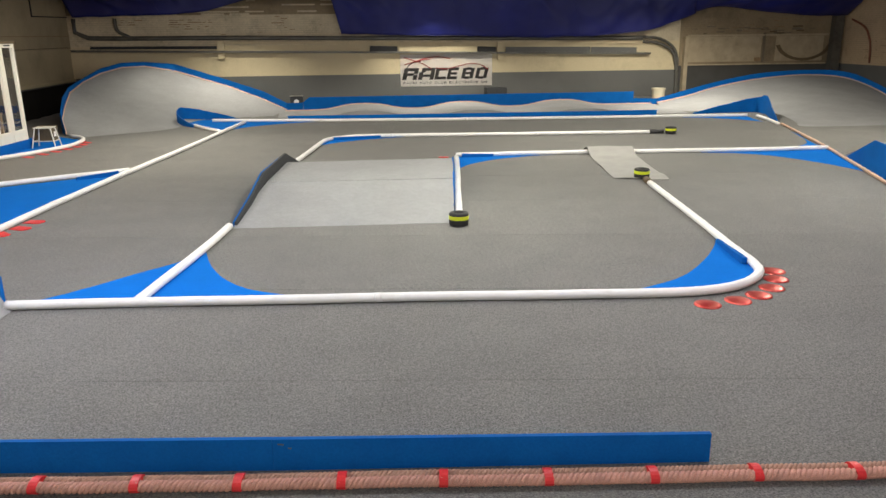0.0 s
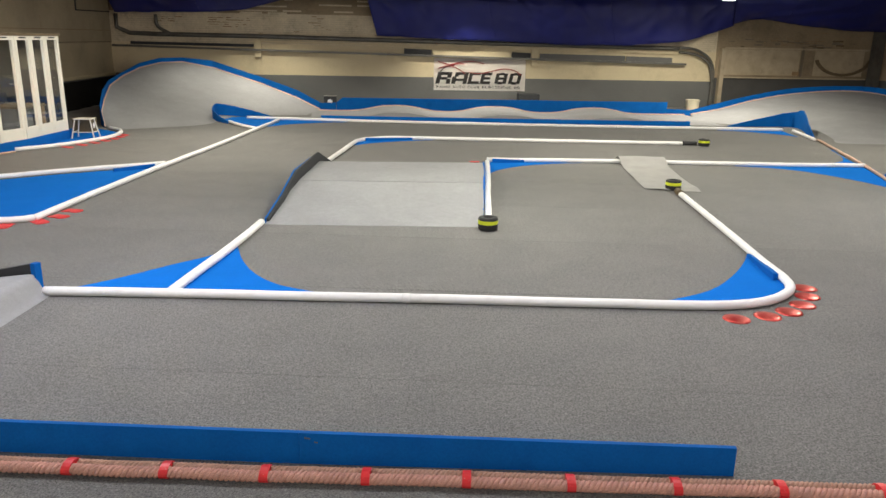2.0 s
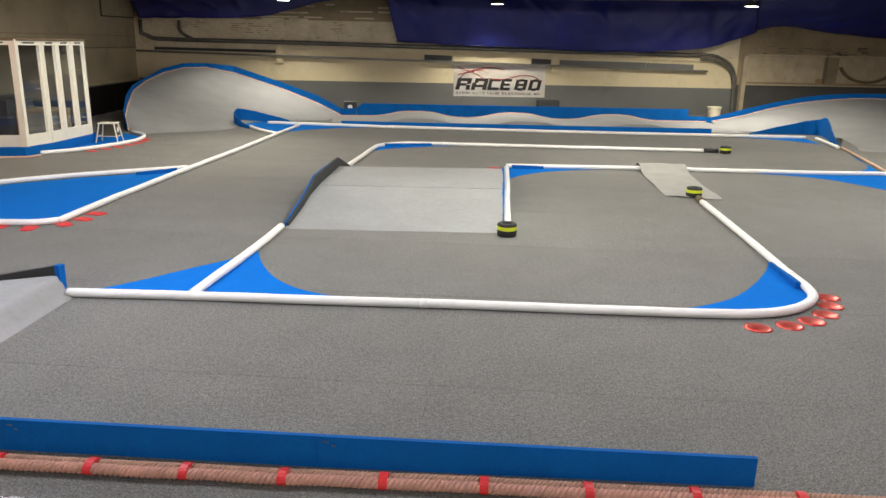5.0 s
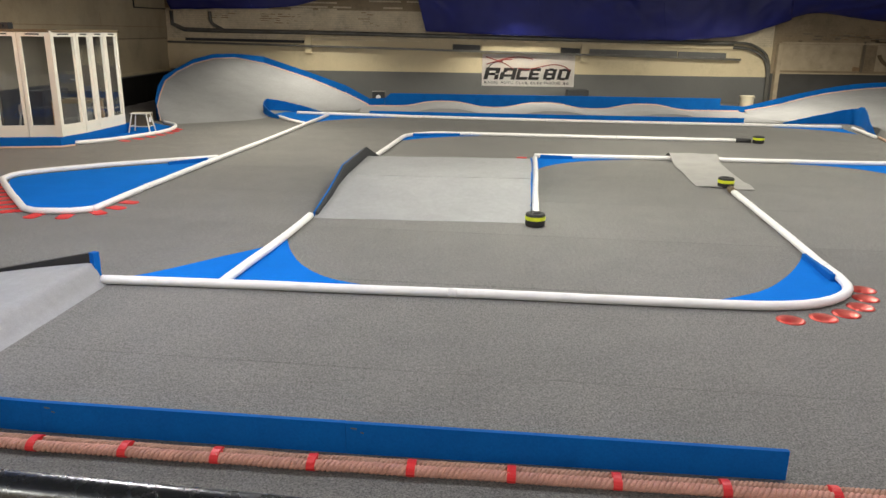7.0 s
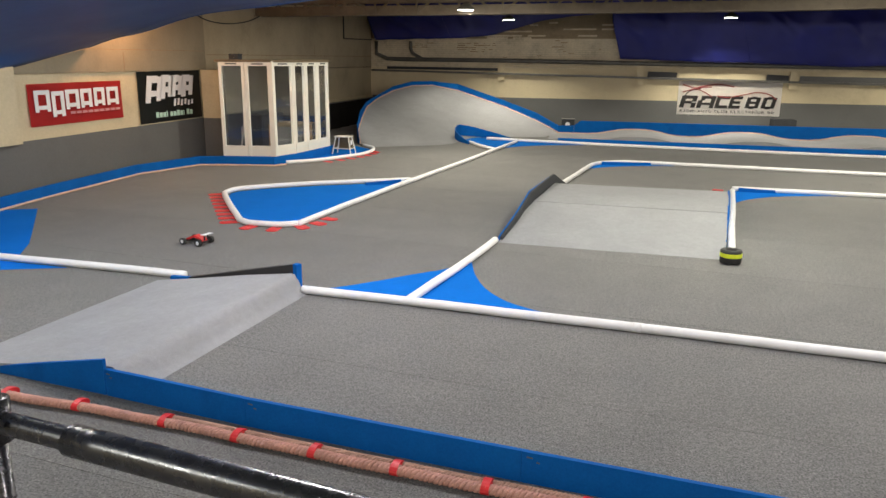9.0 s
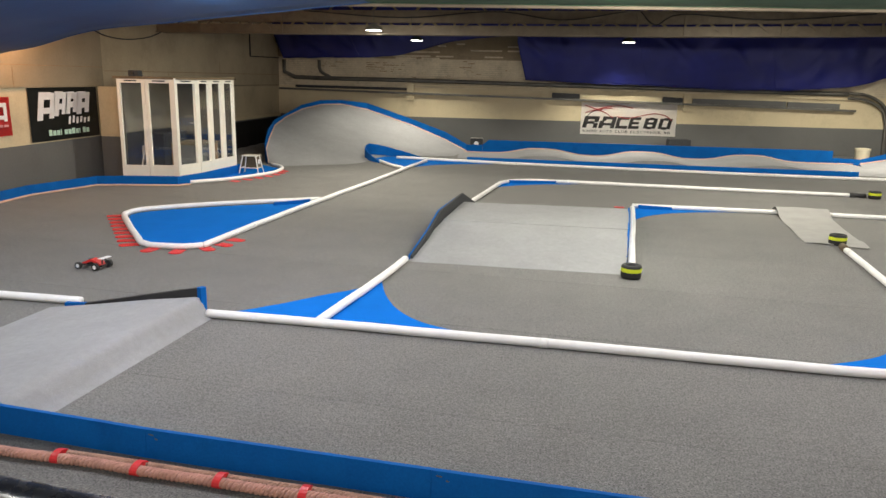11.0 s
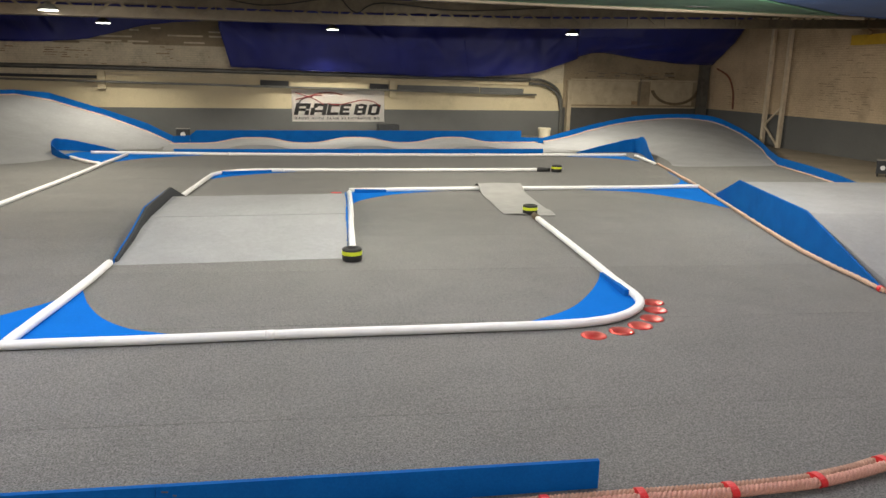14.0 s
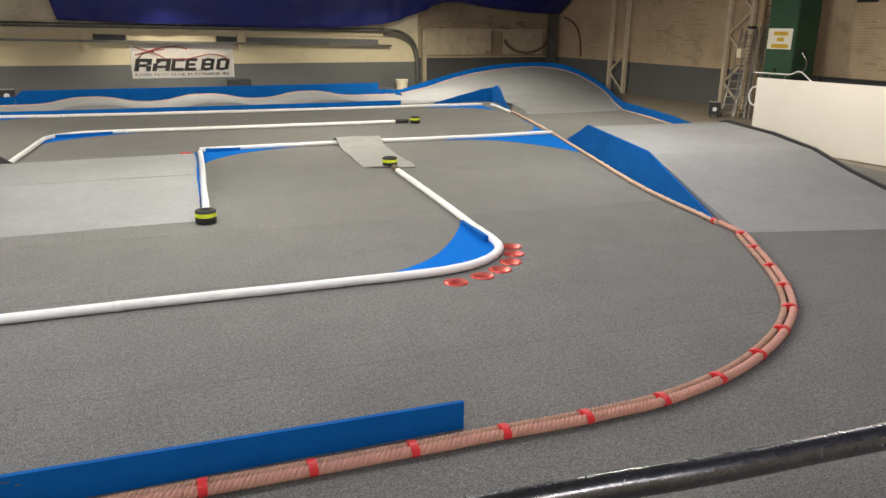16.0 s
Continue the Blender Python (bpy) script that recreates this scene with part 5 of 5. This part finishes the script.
    part("lamp_arm", tube(bmesh.new(), spline([(-7.95, 16.7, 0.83), (-7.92, 16.7, 1.12), (-8.0, 16.68, 1.25), (-8.15, 16.66, 1.28)], 0.05), 0.014, 8), "alu", d)
    c = thing("blue_cabinet", "low dark blue cabinet inside the porch", "cabinet", at=(-8.7, 16.4, Z0))
    part("body", cuboid(-8.88, -8.55, 16.15, 17.3, Z0, 1.05, bevel=0.01), "navy", c)
    part("door", cuboid(-8.545, -8.53, 16.2, 16.7, Z0 + 0.05, 1.0, bevel=0.004), "navy", c)
    part("door", cuboid(-8.545, -8.53, 16.75, 17.25, Z0 + 0.05, 1.0, bevel=0.004), "navy", c)
    k = thing("camera_box", "small dark box on the porch roof", "box", at=(-8.7, 15.4, Z1 + 0.02))
    part("case", cuboid(-8.83, -8.60, 15.3, 15.5, Z1 + 0.02, Z1 + 0.15, bevel=0.01), "dark_grey", k)
    part("lens", tube(bmesh.new(), [(-8.71, 15.3, Z1 + 0.09), (-8.71, 15.25, Z1 + 0.09)], 0.035, 12), "black", k)


porch()


def stool():
    s = thing("step_stool", "small white metal step stool", "stool", at=(-7.15, 17.6, 0.005))
    cx, cy = -7.12, 17.75
    part("seat", cuboid(cx - 0.2, cx + 0.2, cy - 0.15, cy + 0.15, 0.43, 0.455, bevel=0.008), "white", s)
    for dx in (-1, 1):
        for dy in (-1, 1):
            part("leg", tube(bmesh.new(), [(cx + dx * 0.17, cy + dy * 0.12, 0.43), (cx + dx * 0.25, cy + dy * 0.18, 0.005)], 0.014, 8), "white", s)
        part("stretcher", tube(bmesh.new(), [(cx + dx * 0.22, cy - 0.16, 0.15), (cx + dx * 0.22, cy + 0.16, 0.15)], 0.01, 6), "white", s)
    part("stretcher", tube(bmesh.new(), [(cx - 0.22, cy - 0.16, 0.15), (cx + 0.22, cy - 0.16, 0.15)], 0.01, 6), "white", s)


stool()
b = thing("cardboard_box", "small brown cardboard box behind the step stool", "box", at=(-7.5, 18.75, 0.005))
part("carton", cuboid(-7.75, -7.3, 18.6, 18.95, 0.005, 0.36, bevel=0.006), "umber", b)
part("flap", cuboid(-7.75, -7.3, 18.5, 18.597, 0.352, 0.36), "umber", b)
part("label", cuboid(-7.36, -7.296, 18.68, 18.80, 0.12, 0.24), "banner_white", b, "white paper label")


# ---- banners ----
def banner(name, label, mat, m, w, h):
    b = thing(name, label, "banner", at=tuple(m.translation))
    rows = [[m @ Vector((w * i / 24, h * j / 8, 0.006 + 0.008 * noise.noise(Vector((i * 0.35, j * 0.5, w))))) for i in range(25)] for j in range(9)]
    bm = sheet(bmesh.new(), rows)
    bmesh.ops.solidify(bm, geom=bm.faces[:], thickness=0.004)
    part("cloth", bm, mat, b)
    return b


def club_banner():
    m = pose(1.49, FAR - 0.012, 0.52, 90, 0, 0)
    b = banner("club_banner", "white club banner with black lettering and red car lines", "banner_white", m, 3.41, 1.15)
    # slanted block letters, each of a few butted bars
    glyphs = {"R": ((0, 0, .28, 1), (.28, .74, .72, 1), (.72, .5, 1, 1), (.28, .34, .72, .56), (.72, 0, 1, .42)),
              "A": ((0, 0, .26, .62), (.14, .62, .38, 1), (.38, .76, .74, 1), (.74, 0, 1, 1), (.26, .24, .74, .44)),
              "C": ((0, 0, .30, 1), (.30, .76, 1, 1), (.30, 0, 1, .24)),
              "E": ((0, 0, .32, 1), (.32, .76, 1, 1), (.32, .39, .9, .60), (.32, 0, 1, .24)),
              "8": ((0, .06, .30, .94), (.70, .06, 1, .94), (.30, .78, .70, 1), (.30, .40, .70, .60), (.30, 0, .70, .22)),
              "0": ((0, .06, .30, .94), (.70, .06, 1, .94), (.30, .78, .70, 1), (.30, 0, .70, .22))}
    for ch, x, w in (("R", 0.06, 0.53), ("A", 0.64, 0.57), ("C", 1.24, 0.43), ("E", 1.70, 0.38), ("8", 2.24, 0.43), ("0", 2.76, 0.43)):
        bm = bmesh.new()
        for u0, v0, u1, v1 in glyphs[ch]:
            vs = [bm.verts.new(m @ Vector((x + w * u + 0.10 * v, 0.24 + 0.42 * v, d))) for d in (0.024, 0.030) for u, v in ((u0, v0), (u1, v0), (u1, v1), (u0, v1))]
            for f in ((0, 3, 2, 1), (4, 5, 6, 7), (0, 1, 5, 4), (1, 2, 6, 5), (2, 3, 7, 6), (3, 0, 4, 7)):
                bm.faces.new([vs[i] for i in f])
        part("letter", bm, "ink_black", b)
    x = 0.1
    for word in "RADIO AUTO CLUB ELECTRIQUE 80".split():
        for ch in word:
            lettering(ch, 0.12, "ink_black", b, m @ pose(x, 0.085, 0.03), name="letter", width=0.028 if ch == "I" else 0.088)
            x += 0.058 if ch == "I" else 0.118
        x += 0.078
    for pts, mat in (([(0.14, 1.04), (0.5, 0.93), (0.85, 0.80), (1.15, 0.62)], "ink_red"), ([(0.15, 0.78), (0.5, 0.88), (1.0, 1.02), (1.45, 1.05), (1.85, 0.98)], "ink_red"), ([(1.3, 0.66), (1.7, 0.62), (2.2, 0.72), (2.6, 0.80), (3.0, 0.74), (3.25, 0.58)], "ink_red"), ([(0.2, 0.62), (0.4, 0.82), (0.75, 0.90)], "ink_black"), ([(0.6, 0.86), (0.8, 0.95), (1.1, 0.96)], "ink_red")):
        part("car_line", tube(bmesh.new(), spline([m @ Vector((x, y, 0.03)) for x, y in pts], 0.06), 0.018, 6), mat, b)


def print_bar(m, x, y, w, h):
    bm = bmesh.new()
    vs = [bm.verts.new(m @ Vector(p)) for p in ((x, y, 0.022), (x + w, y, 0.022), (x + w, y + h, 0.022), (x, y + h, 0.022), (x, y, 0.028), (x + w, y, 0.028), (x + w, y + h, 0.028), (x, y + h, 0.028))]
    for f in ((0, 3, 2, 1), (4, 5, 6, 7), (0, 1, 5, 4), (1, 2, 6, 5), (2, 3, 7, 6), (3, 0, 4, 7)):
        bm.faces.new([vs[i] for i in f])
    return bm


club_banner()


def wall_banners():
    m = pose(LEFT + 0.03, 10.63, 1.19, 90, 0, 90)
    b = banner("sponsor_banner", "red banner with white block logo shapes", "banner_red", m, 2.42, 0.72)
    # the logo as plain hollow blocks
    for x, w, z, h in ((0.12, 0.36, 0.24, 0.37), (0.52, 0.30, 0.14, 0.44), (0.86, 0.34, 0.25, 0.35), (1.24, 0.30, 0.26, 0.34), (1.60, 0.30, 0.27, 0.34), (1.96, 0.34, 0.27, 0.34)):
        for q in ((x, z, 0.085, h), (x + w - 0.085, z, 0.085, h), (x + 0.085, z + h - 0.075, w - 0.17, 0.075), (x + 0.085, z + 0.04, w - 0.17, 0.07)):
            part("logo_block", print_bar(m, *q), "ink_white", b)
    for k in range(9):
        part("small_print", print_bar(m, 0.95 + 0.155 * k, 0.165, 0.12, 0.045), "ink_pink", b)
    m = pose(LEFT + 0.03, 13.58, 1.0, 90, 0, 90)
    b = banner("sponsor_banner", "black banner with white brush logo shapes", "banner_black", m, 2.32, 1.07)
    lean = Matrix(((1, 0.22, 0, 0), (0, 1, 0, 0), (0, 0, 1, 0), (0, 0, 0, 1)))
    for x, w, z, h in ((0.10, 0.52, 0.42, 0.56), (0.60, 0.42, 0.49, 0.50), (0.98, 0.42, 0.52, 0.46), (1.38, 0.44, 0.50, 0.48)):
        for q in ((x, z, 0.17, h), (x + w - 0.15, z + 0.03, 0.15, h - 0.05), (x + 0.17, z + h - 0.15, w - 0.32, 0.15), (x + 0.17, z + 0.13, w - 0.32, 0.12)):
            part("logo_block", print_bar(m @ lean, *q), "ink_white", b)
    for k in range(6):
        part("small_print", print_bar(m @ lean, 1.12 + 0.135 * k, 0.31 + 0.02 * (k % 2), 0.07, 0.16 - 0.012 * k), "ink_white", b)
    for k in range(11):
        part("web_line", print_bar(m, 0.52 + 0.128 * k, 0.10, 0.10 if k != 3 and k != 8 else 0.03, 0.10 if k % 3 else 0.12), "ink_mint", b)


wall_banners()


# ---- small things by the walls ----
def loudspeaker(x, y, z, w, h, ang):
    s = thing("loudspeaker", "small black loudspeaker box with a white cone", "loudspeaker", "loudspeakers", at=(x, y, z))

    def turned(bm):
        bmesh.ops.rotate(bm, verts=bm.verts[:], cent=(x, y, z), matrix=Matrix.Rotation(math.radians(ang), 3, "Z"))
        return bm

    part("box", turned(cuboid(x - w / 2, x + w / 2, y, y + 0.25, z, z + h, bevel=0.012)), "dark_grey", s)
    part("cone", turned(tube(bmesh.new(), [(x, y - 0.004, z + h * 0.45), (x, y + 0.01, z + h * 0.45)], w * 0.2, 16)), "ink_white", s, "white cone")
    for dx in (-1, 1):
        part("foot", turned(cuboid(x + dx * w * 0.35 - 0.02, x + dx * w * 0.35 + 0.02, y + 0.05, y + 0.2, -0.03, z)), "black", s)
    part("lid", turned(cuboid(x - w / 2 - 0.01, x + w / 2 + 0.01, y - 0.01, y + 0.26, z + h, z + h + 0.015)), "alu", s)


loudspeaker(-2.2, 26.4, 0.03, 0.42, 0.33, 0)
loudspeaker(15.85, 15.75, 0.05, 0.30, 0.34, -45)


def bucket():
    b = thing("plastic_bucket", "cream plastic bucket on the floor behind the track", "bucket", at=(10.7, 26.3, 0))
    part("pail", lathe(bmesh.new(), [(0.21, 0.0), (0.235, 0.36), (0.25, 0.36), (0.25, 0.40), (0.225, 0.40), (0.2, 0.02)], (10.7, 26.3, 0.002), 28), "bucket", b, smooth=False)
    part("lid", lathe(bmesh.new(), [(0.25, 0.405), (0.25, 0.425), (0.22, 0.43)], (10.7, 26.3, 0.002), 28), "bucket", b, "cream lid")


bucket()
b = thing("black_crate", "flat dark crate against the grey dado", "crate", at=(4.9, 27.3, 0))
part("crate", cuboid(4.6, 5.35, 27.3, 27.9, 0.002, 0.46, bevel=0.015), "dark_grey", b)


def white_panel():
    p = thing("white_panel", "large blank white panel standing on the floor", "panel", at=(13.1, 9.4, 0))
    a, b = Vector((13.08, 11.85, 0)), Vector((13.08, 6.9, 0))
    bm = bmesh.new()
    bar(bm, (a.x, a.y, 0.67), (b.x, b.y, 0.705), 0.03, 1.40)
    part("sheet", bm, "white", p)
    for t in (0.03, 0.5, 0.97):
        q = a.lerp(b, t)
        part("prop", bar(bmesh.new(), (q.x + 0.05, q.y + 0.02, -0.03), (q.x + 0.05, q.y + 0.02, 1.25), 0.05), "wood", p)


white_panel()


def steel_post(x, y, h, w, braces=7):
    p = thing("lattice_post", "cream lattice steel post before the brick wall", "post", kind="structure", at=(x, y, 0))
    for dy in (0, w):
        part("upright", bar(bmesh.new(), (x, y + dy, -0.03), (x, y + dy, h), 0.13, 0.13, up=(0, 1, 0)), "post_paint", p)
    n = 7
    for k in range(braces):
        s = k % 2
        part("brace", bar(bmesh.new(), (x, y + w * s, h * k / n), (x, y + w * (1 - s), h * (k + 1) / n), 0.06), "post_paint", p)


steel_post(18.42, 23.05, 5.1, 0.9, 2)
steel_post(18.42, 17.2, 5.1, 0.9)


def ladder(foot, head, half, rungs):
    """A leaning ladder turned square to the hall."""
    l = thing("ladder", "worn aluminium ladder leaning among steel bars", "ladder", "ladders", at=foot)
    foot, head, side = Vector(foot), Vector(head), Vector((0.65, -0.76, 0)) * half
    for s in (-1, 1):
        part("rail", bar(bmesh.new(), foot + side * s, head + side * s, 0.035, 0.06), "alu", l)
    for r in range(rungs):
        p = foot.lerp(head, (r + 0.6) / (rungs + 0.5))
        part("rung", tube(bmesh.new(), [p - side, p + side], 0.017, 8), "alu", l)


def machine():
    """Green cabinet with a notice, ladders, bars and pipes beside it."""
    g = thing("green_cabinet", "tall green painted machine cabinet with a yellow notice", "cabinet", at=(17.4, 14.8, 0))
    part("body", cuboid(16.95, 17.78, 14.32, 15.26, 1.12, 4.4, bevel=0.02), "green", g)
    part("stand", cuboid(17.0, 17.76, 14.36, 15.2, -0.03, 1.12, bevel=0.02), "dark_grey", g)
    part("notice", cuboid(16.93, 16.945, 14.42, 15.2, 1.85, 2.38), "white", g, "white notice plate")
    for z, w in ((2.25, 0.46), (2.10, 0.22), (1.93, 0.54)):
        part("notice_bar", cuboid(16.918, 16.929, 14.78 - w / 2, 14.78 + w / 2, z - 0.05, z + 0.05), "yellow", g, "yellow print")
    part("tap", tube(bmesh.new(), [(17.15, 14.33, 1.82), (17.15, 14.24, 1.82), (17.22, 14.20, 1.84)], 0.035, 8), "black", g, "black tap")
    part("tap", tube(bmesh.new(), [(16.96, 14.85, 1.32), (16.90, 14.85, 1.32), (16.88, 14.8, 1.28)], 0.035, 8), "dark_grey", g)
    part("hose", tube(bmesh.new(), spline([(17.15, 14.22, 1.78), (17.1, 14.0, 1.55), (16.8, 13.8, 1.36), (16.5, 13.75, 1.27)], 0.08), 0.016, 8), "alu", g)
    t = thing("pipe_rail", "pale bent pipe rail behind the white panel", "rail", at=(16.5, 14.2, 0))
    part("rail", tube(bmesh.new(), spline([(16.5, 15.15, 1.235), (16.5, 14.5, 1.24), (16.5, 13.95, 1.25), (16.5, 13.75, 1.33), (16.5, 13.62, 1.33), (16.5, 13.3, 1.12), (16.5, 13.0, 0.9)], 0.07), 0.019, 8), "white_hose", t, smooth=True)
    for y in (15.1, 14.6, 14.1):
        part("post", tube(bmesh.new(), [(16.5, y, -0.03), (16.5, y, 1.235)], 0.02, 8), "steel_beige", t)
    b = thing("wall_shelf", "low dark shelf against the brick wall", "shelf", at=(18.3, 13.3, 0))
    part("board", cuboid(18.0, 18.59, 12.2, 14.3, 1.02, 1.10, bevel=0.008), "dark_grey", b)
    for y in (12.3, 14.2):
        part("leg", cuboid(18.05, 18.11, y - 0.03, y + 0.03, -0.03, 1.02), "dark_grey", b)
    ladder((16.35, 15.75, -0.03), (17.6, 16.53, 2.36), 0.17, 11)
    ladder((16.62, 15.62, -0.03), (17.85, 16.62, 2.3), 0.15, 10)
    for k, (x, y, X, Y, h, mat) in enumerate(((16.66, 15.43, 17.7, 16.32, 2.40, "alu"), (16.74, 15.36, 17.75, 16.22, 2.45, "alu"), (16.80, 15.28, 17.82, 16.14, 2.38, "grey_pipe"),
                                              (16.88, 15.24, 17.9, 16.06, 2.5, "wood"), (16.55, 15.55, 17.65, 16.42, 2.3, "wood"), (16.95, 15.4, 17.95, 16.2, 2.6, "alu"))):
        l = thing("steel_bar", "long steel bar leaning by the ladders" if mat != "wood" else "long brown lath leaning by the ladders", "bar", "leaning bars", at=(x, y, 0))
        part("bar", bar(bmesh.new(), (x, y, -0.03), (X, Y, h), 0.045), mat, l)
    part("end_cap", cuboid(17.5, 17.72, 16.35, 16.5, 2.36, 2.44, bevel=0.01), "black", l)
    r = thing("wall_rungs", "rusty iron rungs fixed between post and cabinet", "rungs", at=(18.3, 16.4, 0))
    for y in (16.15, 16.75):
        part("stile", bar(bmesh.new(), (18.4, y, -0.03), (18.4, y, 4.4), 0.07, 0.07, up=(0, 1, 0)), "wood", r)
    for k in range(14):
        part("rung", bar(bmesh.new(), (18.4, 16.15, 0.4 + 0.29 * k), (18.4, 16.75, 0.4 + 0.29 * k), 0.05), "steel_beige", r)
    c = thing("junction_box", "pale grey electric box hung on the ladder", "box", at=(17.25, 16.2, 1.55))
    part("case", cuboid(17.08, 17.30, 16.22, 16.40, 1.56, 1.82, bevel=0.01), "bucket", c)
    r = thing("hose_ring", "pale ring of hose hanging beside the ladders", "hose", at=(16.1, 14.6, 0.5))
    part("ring", tube(bmesh.new(), [(16.1, 14.64 + 0.19 * math.cos(a), 0.66 + 0.24 * math.sin(a)) for a in (2 * math.pi * k / 24 for k in range(25))], 0.024, 8, caps=False), "white_hose", r)
    part("hook", tube(bmesh.new(), [(16.08, 14.64, 0.90), (16.3, 14.64, 0.93), (16.5, 14.6, 0.95)], 0.015, 6), "grey_pipe", r)
    y = thing("crane_arm", "yellow painted crane beam on the brick wall", "beam", at=(18.2, 18, 3.5))
    part("beam", bar(bmesh.new(), (18.45, 20.2, 3.62), (17.6, 14.0, 3.62), 0.2, 0.3), "yellow", y)
    part("strut", bar(bmesh.new(), (18.5, 20.6, 4.4), (18.2, 19.3, 3.8), 0.12), "wood", y)
    o = thing("wall_opening", "small dark square hole in the brick wall", "opening", at=(18.55, 13.6, 3.2))
    part("recess", cuboid(18.565, 18.6, 13.35, 13.95, 3.05, 3.25, bevel=0.01), "black", o)


machine()


# ---- drivers' rail ----
def hand_rail():
    r = thing("hand_rail", "black foam-wrapped handrail of the drivers' stand", "rail", at=(0, 1.1, 0))
    z = 1.505
    path = spline([(-3.2, 1.58, z), (-1.31, 1.325, z), (-0.75, 1.247, z), (0.72, 1.052, z), (1.15, 0.982, z), (1.58, 0.925, z), (3.2, 0.70, z)], 0.05)
    part("foam_tube", tube(bmesh.new(), [p for p in path if -1.31 < p.x < 0.25], 0.039, 24), "foam", r, "shiny black foam sleeve", smooth=True)
    part("foam_tube", tube(bmesh.new(), [p for p in path if p.x > 0.20], 0.029, 24), "foam", r, "shiny black foam sleeve", smooth=True)
    part("steel_tube", tube(bmesh.new(), [p for p in path if p.x < -1.2], 0.029, 20), "foam", r, smooth=True)
    for x, y in ((-1.57, 1.36), (3.0, 0.728)):
        post = part("post", tube(bmesh.new(), [(x, y, 0.0), (x, y, 1.62)], 0.025, 16), "foam", r, smooth=True)
        part("clamp", tube(bmesh.new(), [(x, y, z - 0.055), (x, y, z + 0.055)], 0.042, 16), "foam", post, smooth=True)
        part("bolt", tube(bmesh.new(), [(x + 0.03, y - 0.03, z + 0.02), (x + 0.07, y - 0.05, z + 0.02)], 0.012, 6), "foam", post)


hand_rail()


# ---- the model car ----
def buggy(x, y, ang):
    c = thing("model_buggy", "small red and black radio-controlled buggy", "toy car", at=(x, y, 0))
    m = pose(x, y, 0, 0, 0, ang)

    def bx(x0, x1, y0, y1, z0, z1, bev=0.006):
        bm = cuboid(x0, x1, y0, y1, z0, z1, bevel=bev)
        bm.transform(m)
        return bm

    part("chassis", bx(-0.17, 0.17, -0.05, 0.05, 0.035, 0.055), "black", c)
    bm = bmesh.new()
    sheet(bm, [[(u, v * w, h) for v in (-1, -0.5, 0.5, 1)] for u, w, h in ((-0.14, 0.05, 0.07), (-0.08, 0.055, 0.11), (0.0, 0.05, 0.125), (0.06, 0.045, 0.10), (0.15, 0.03, 0.065))], 0.03)
    bm.transform(m)
    part("body_shell", bm, "banner_red", c, "red painted shell")
    part("wing", bx(-0.21, -0.14, -0.085, 0.085, 0.145, 0.152, 0.002), "ink_white", c, "white rear wing")
    for s in (-1, 1):
        part("wing_mount", bx(-0.17, -0.15, s * 0.03 - 0.004, s * 0.03 + 0.004, 0.07, 0.146, 0.001), "black", c)
    for wx, r, w in ((0.13, 0.045, 0.03), (-0.13, 0.047, 0.042)):
        for s in (-1, 1):
            ax = bmesh.new()
            tube(ax, [(wx, s * 0.04, 0.045), (wx, s * 0.10, r)], 0.008, 6)
            ax.transform(m)
            part("arm", ax, "black", c)
            wh = bmesh.new()
            tube(wh, [(wx, s * (0.115 - w / 2), r), (wx, s * (0.115 + w / 2), r)], r, 18)
            wh.transform(m)
            t = part("wheel", wh, "tyre", c)
            hb = bmesh.new()
            tube(hb, [(wx, s * (0.116 + w / 2 - 0.004), r), (wx, s * (0.116 + w / 2 + 0.001), r)], r * 0.55, 14)
            hb.transform(m)
            part("hub", hb, "ink_white", t, "white hub")


buggy(-5.50, 8.38, 170)
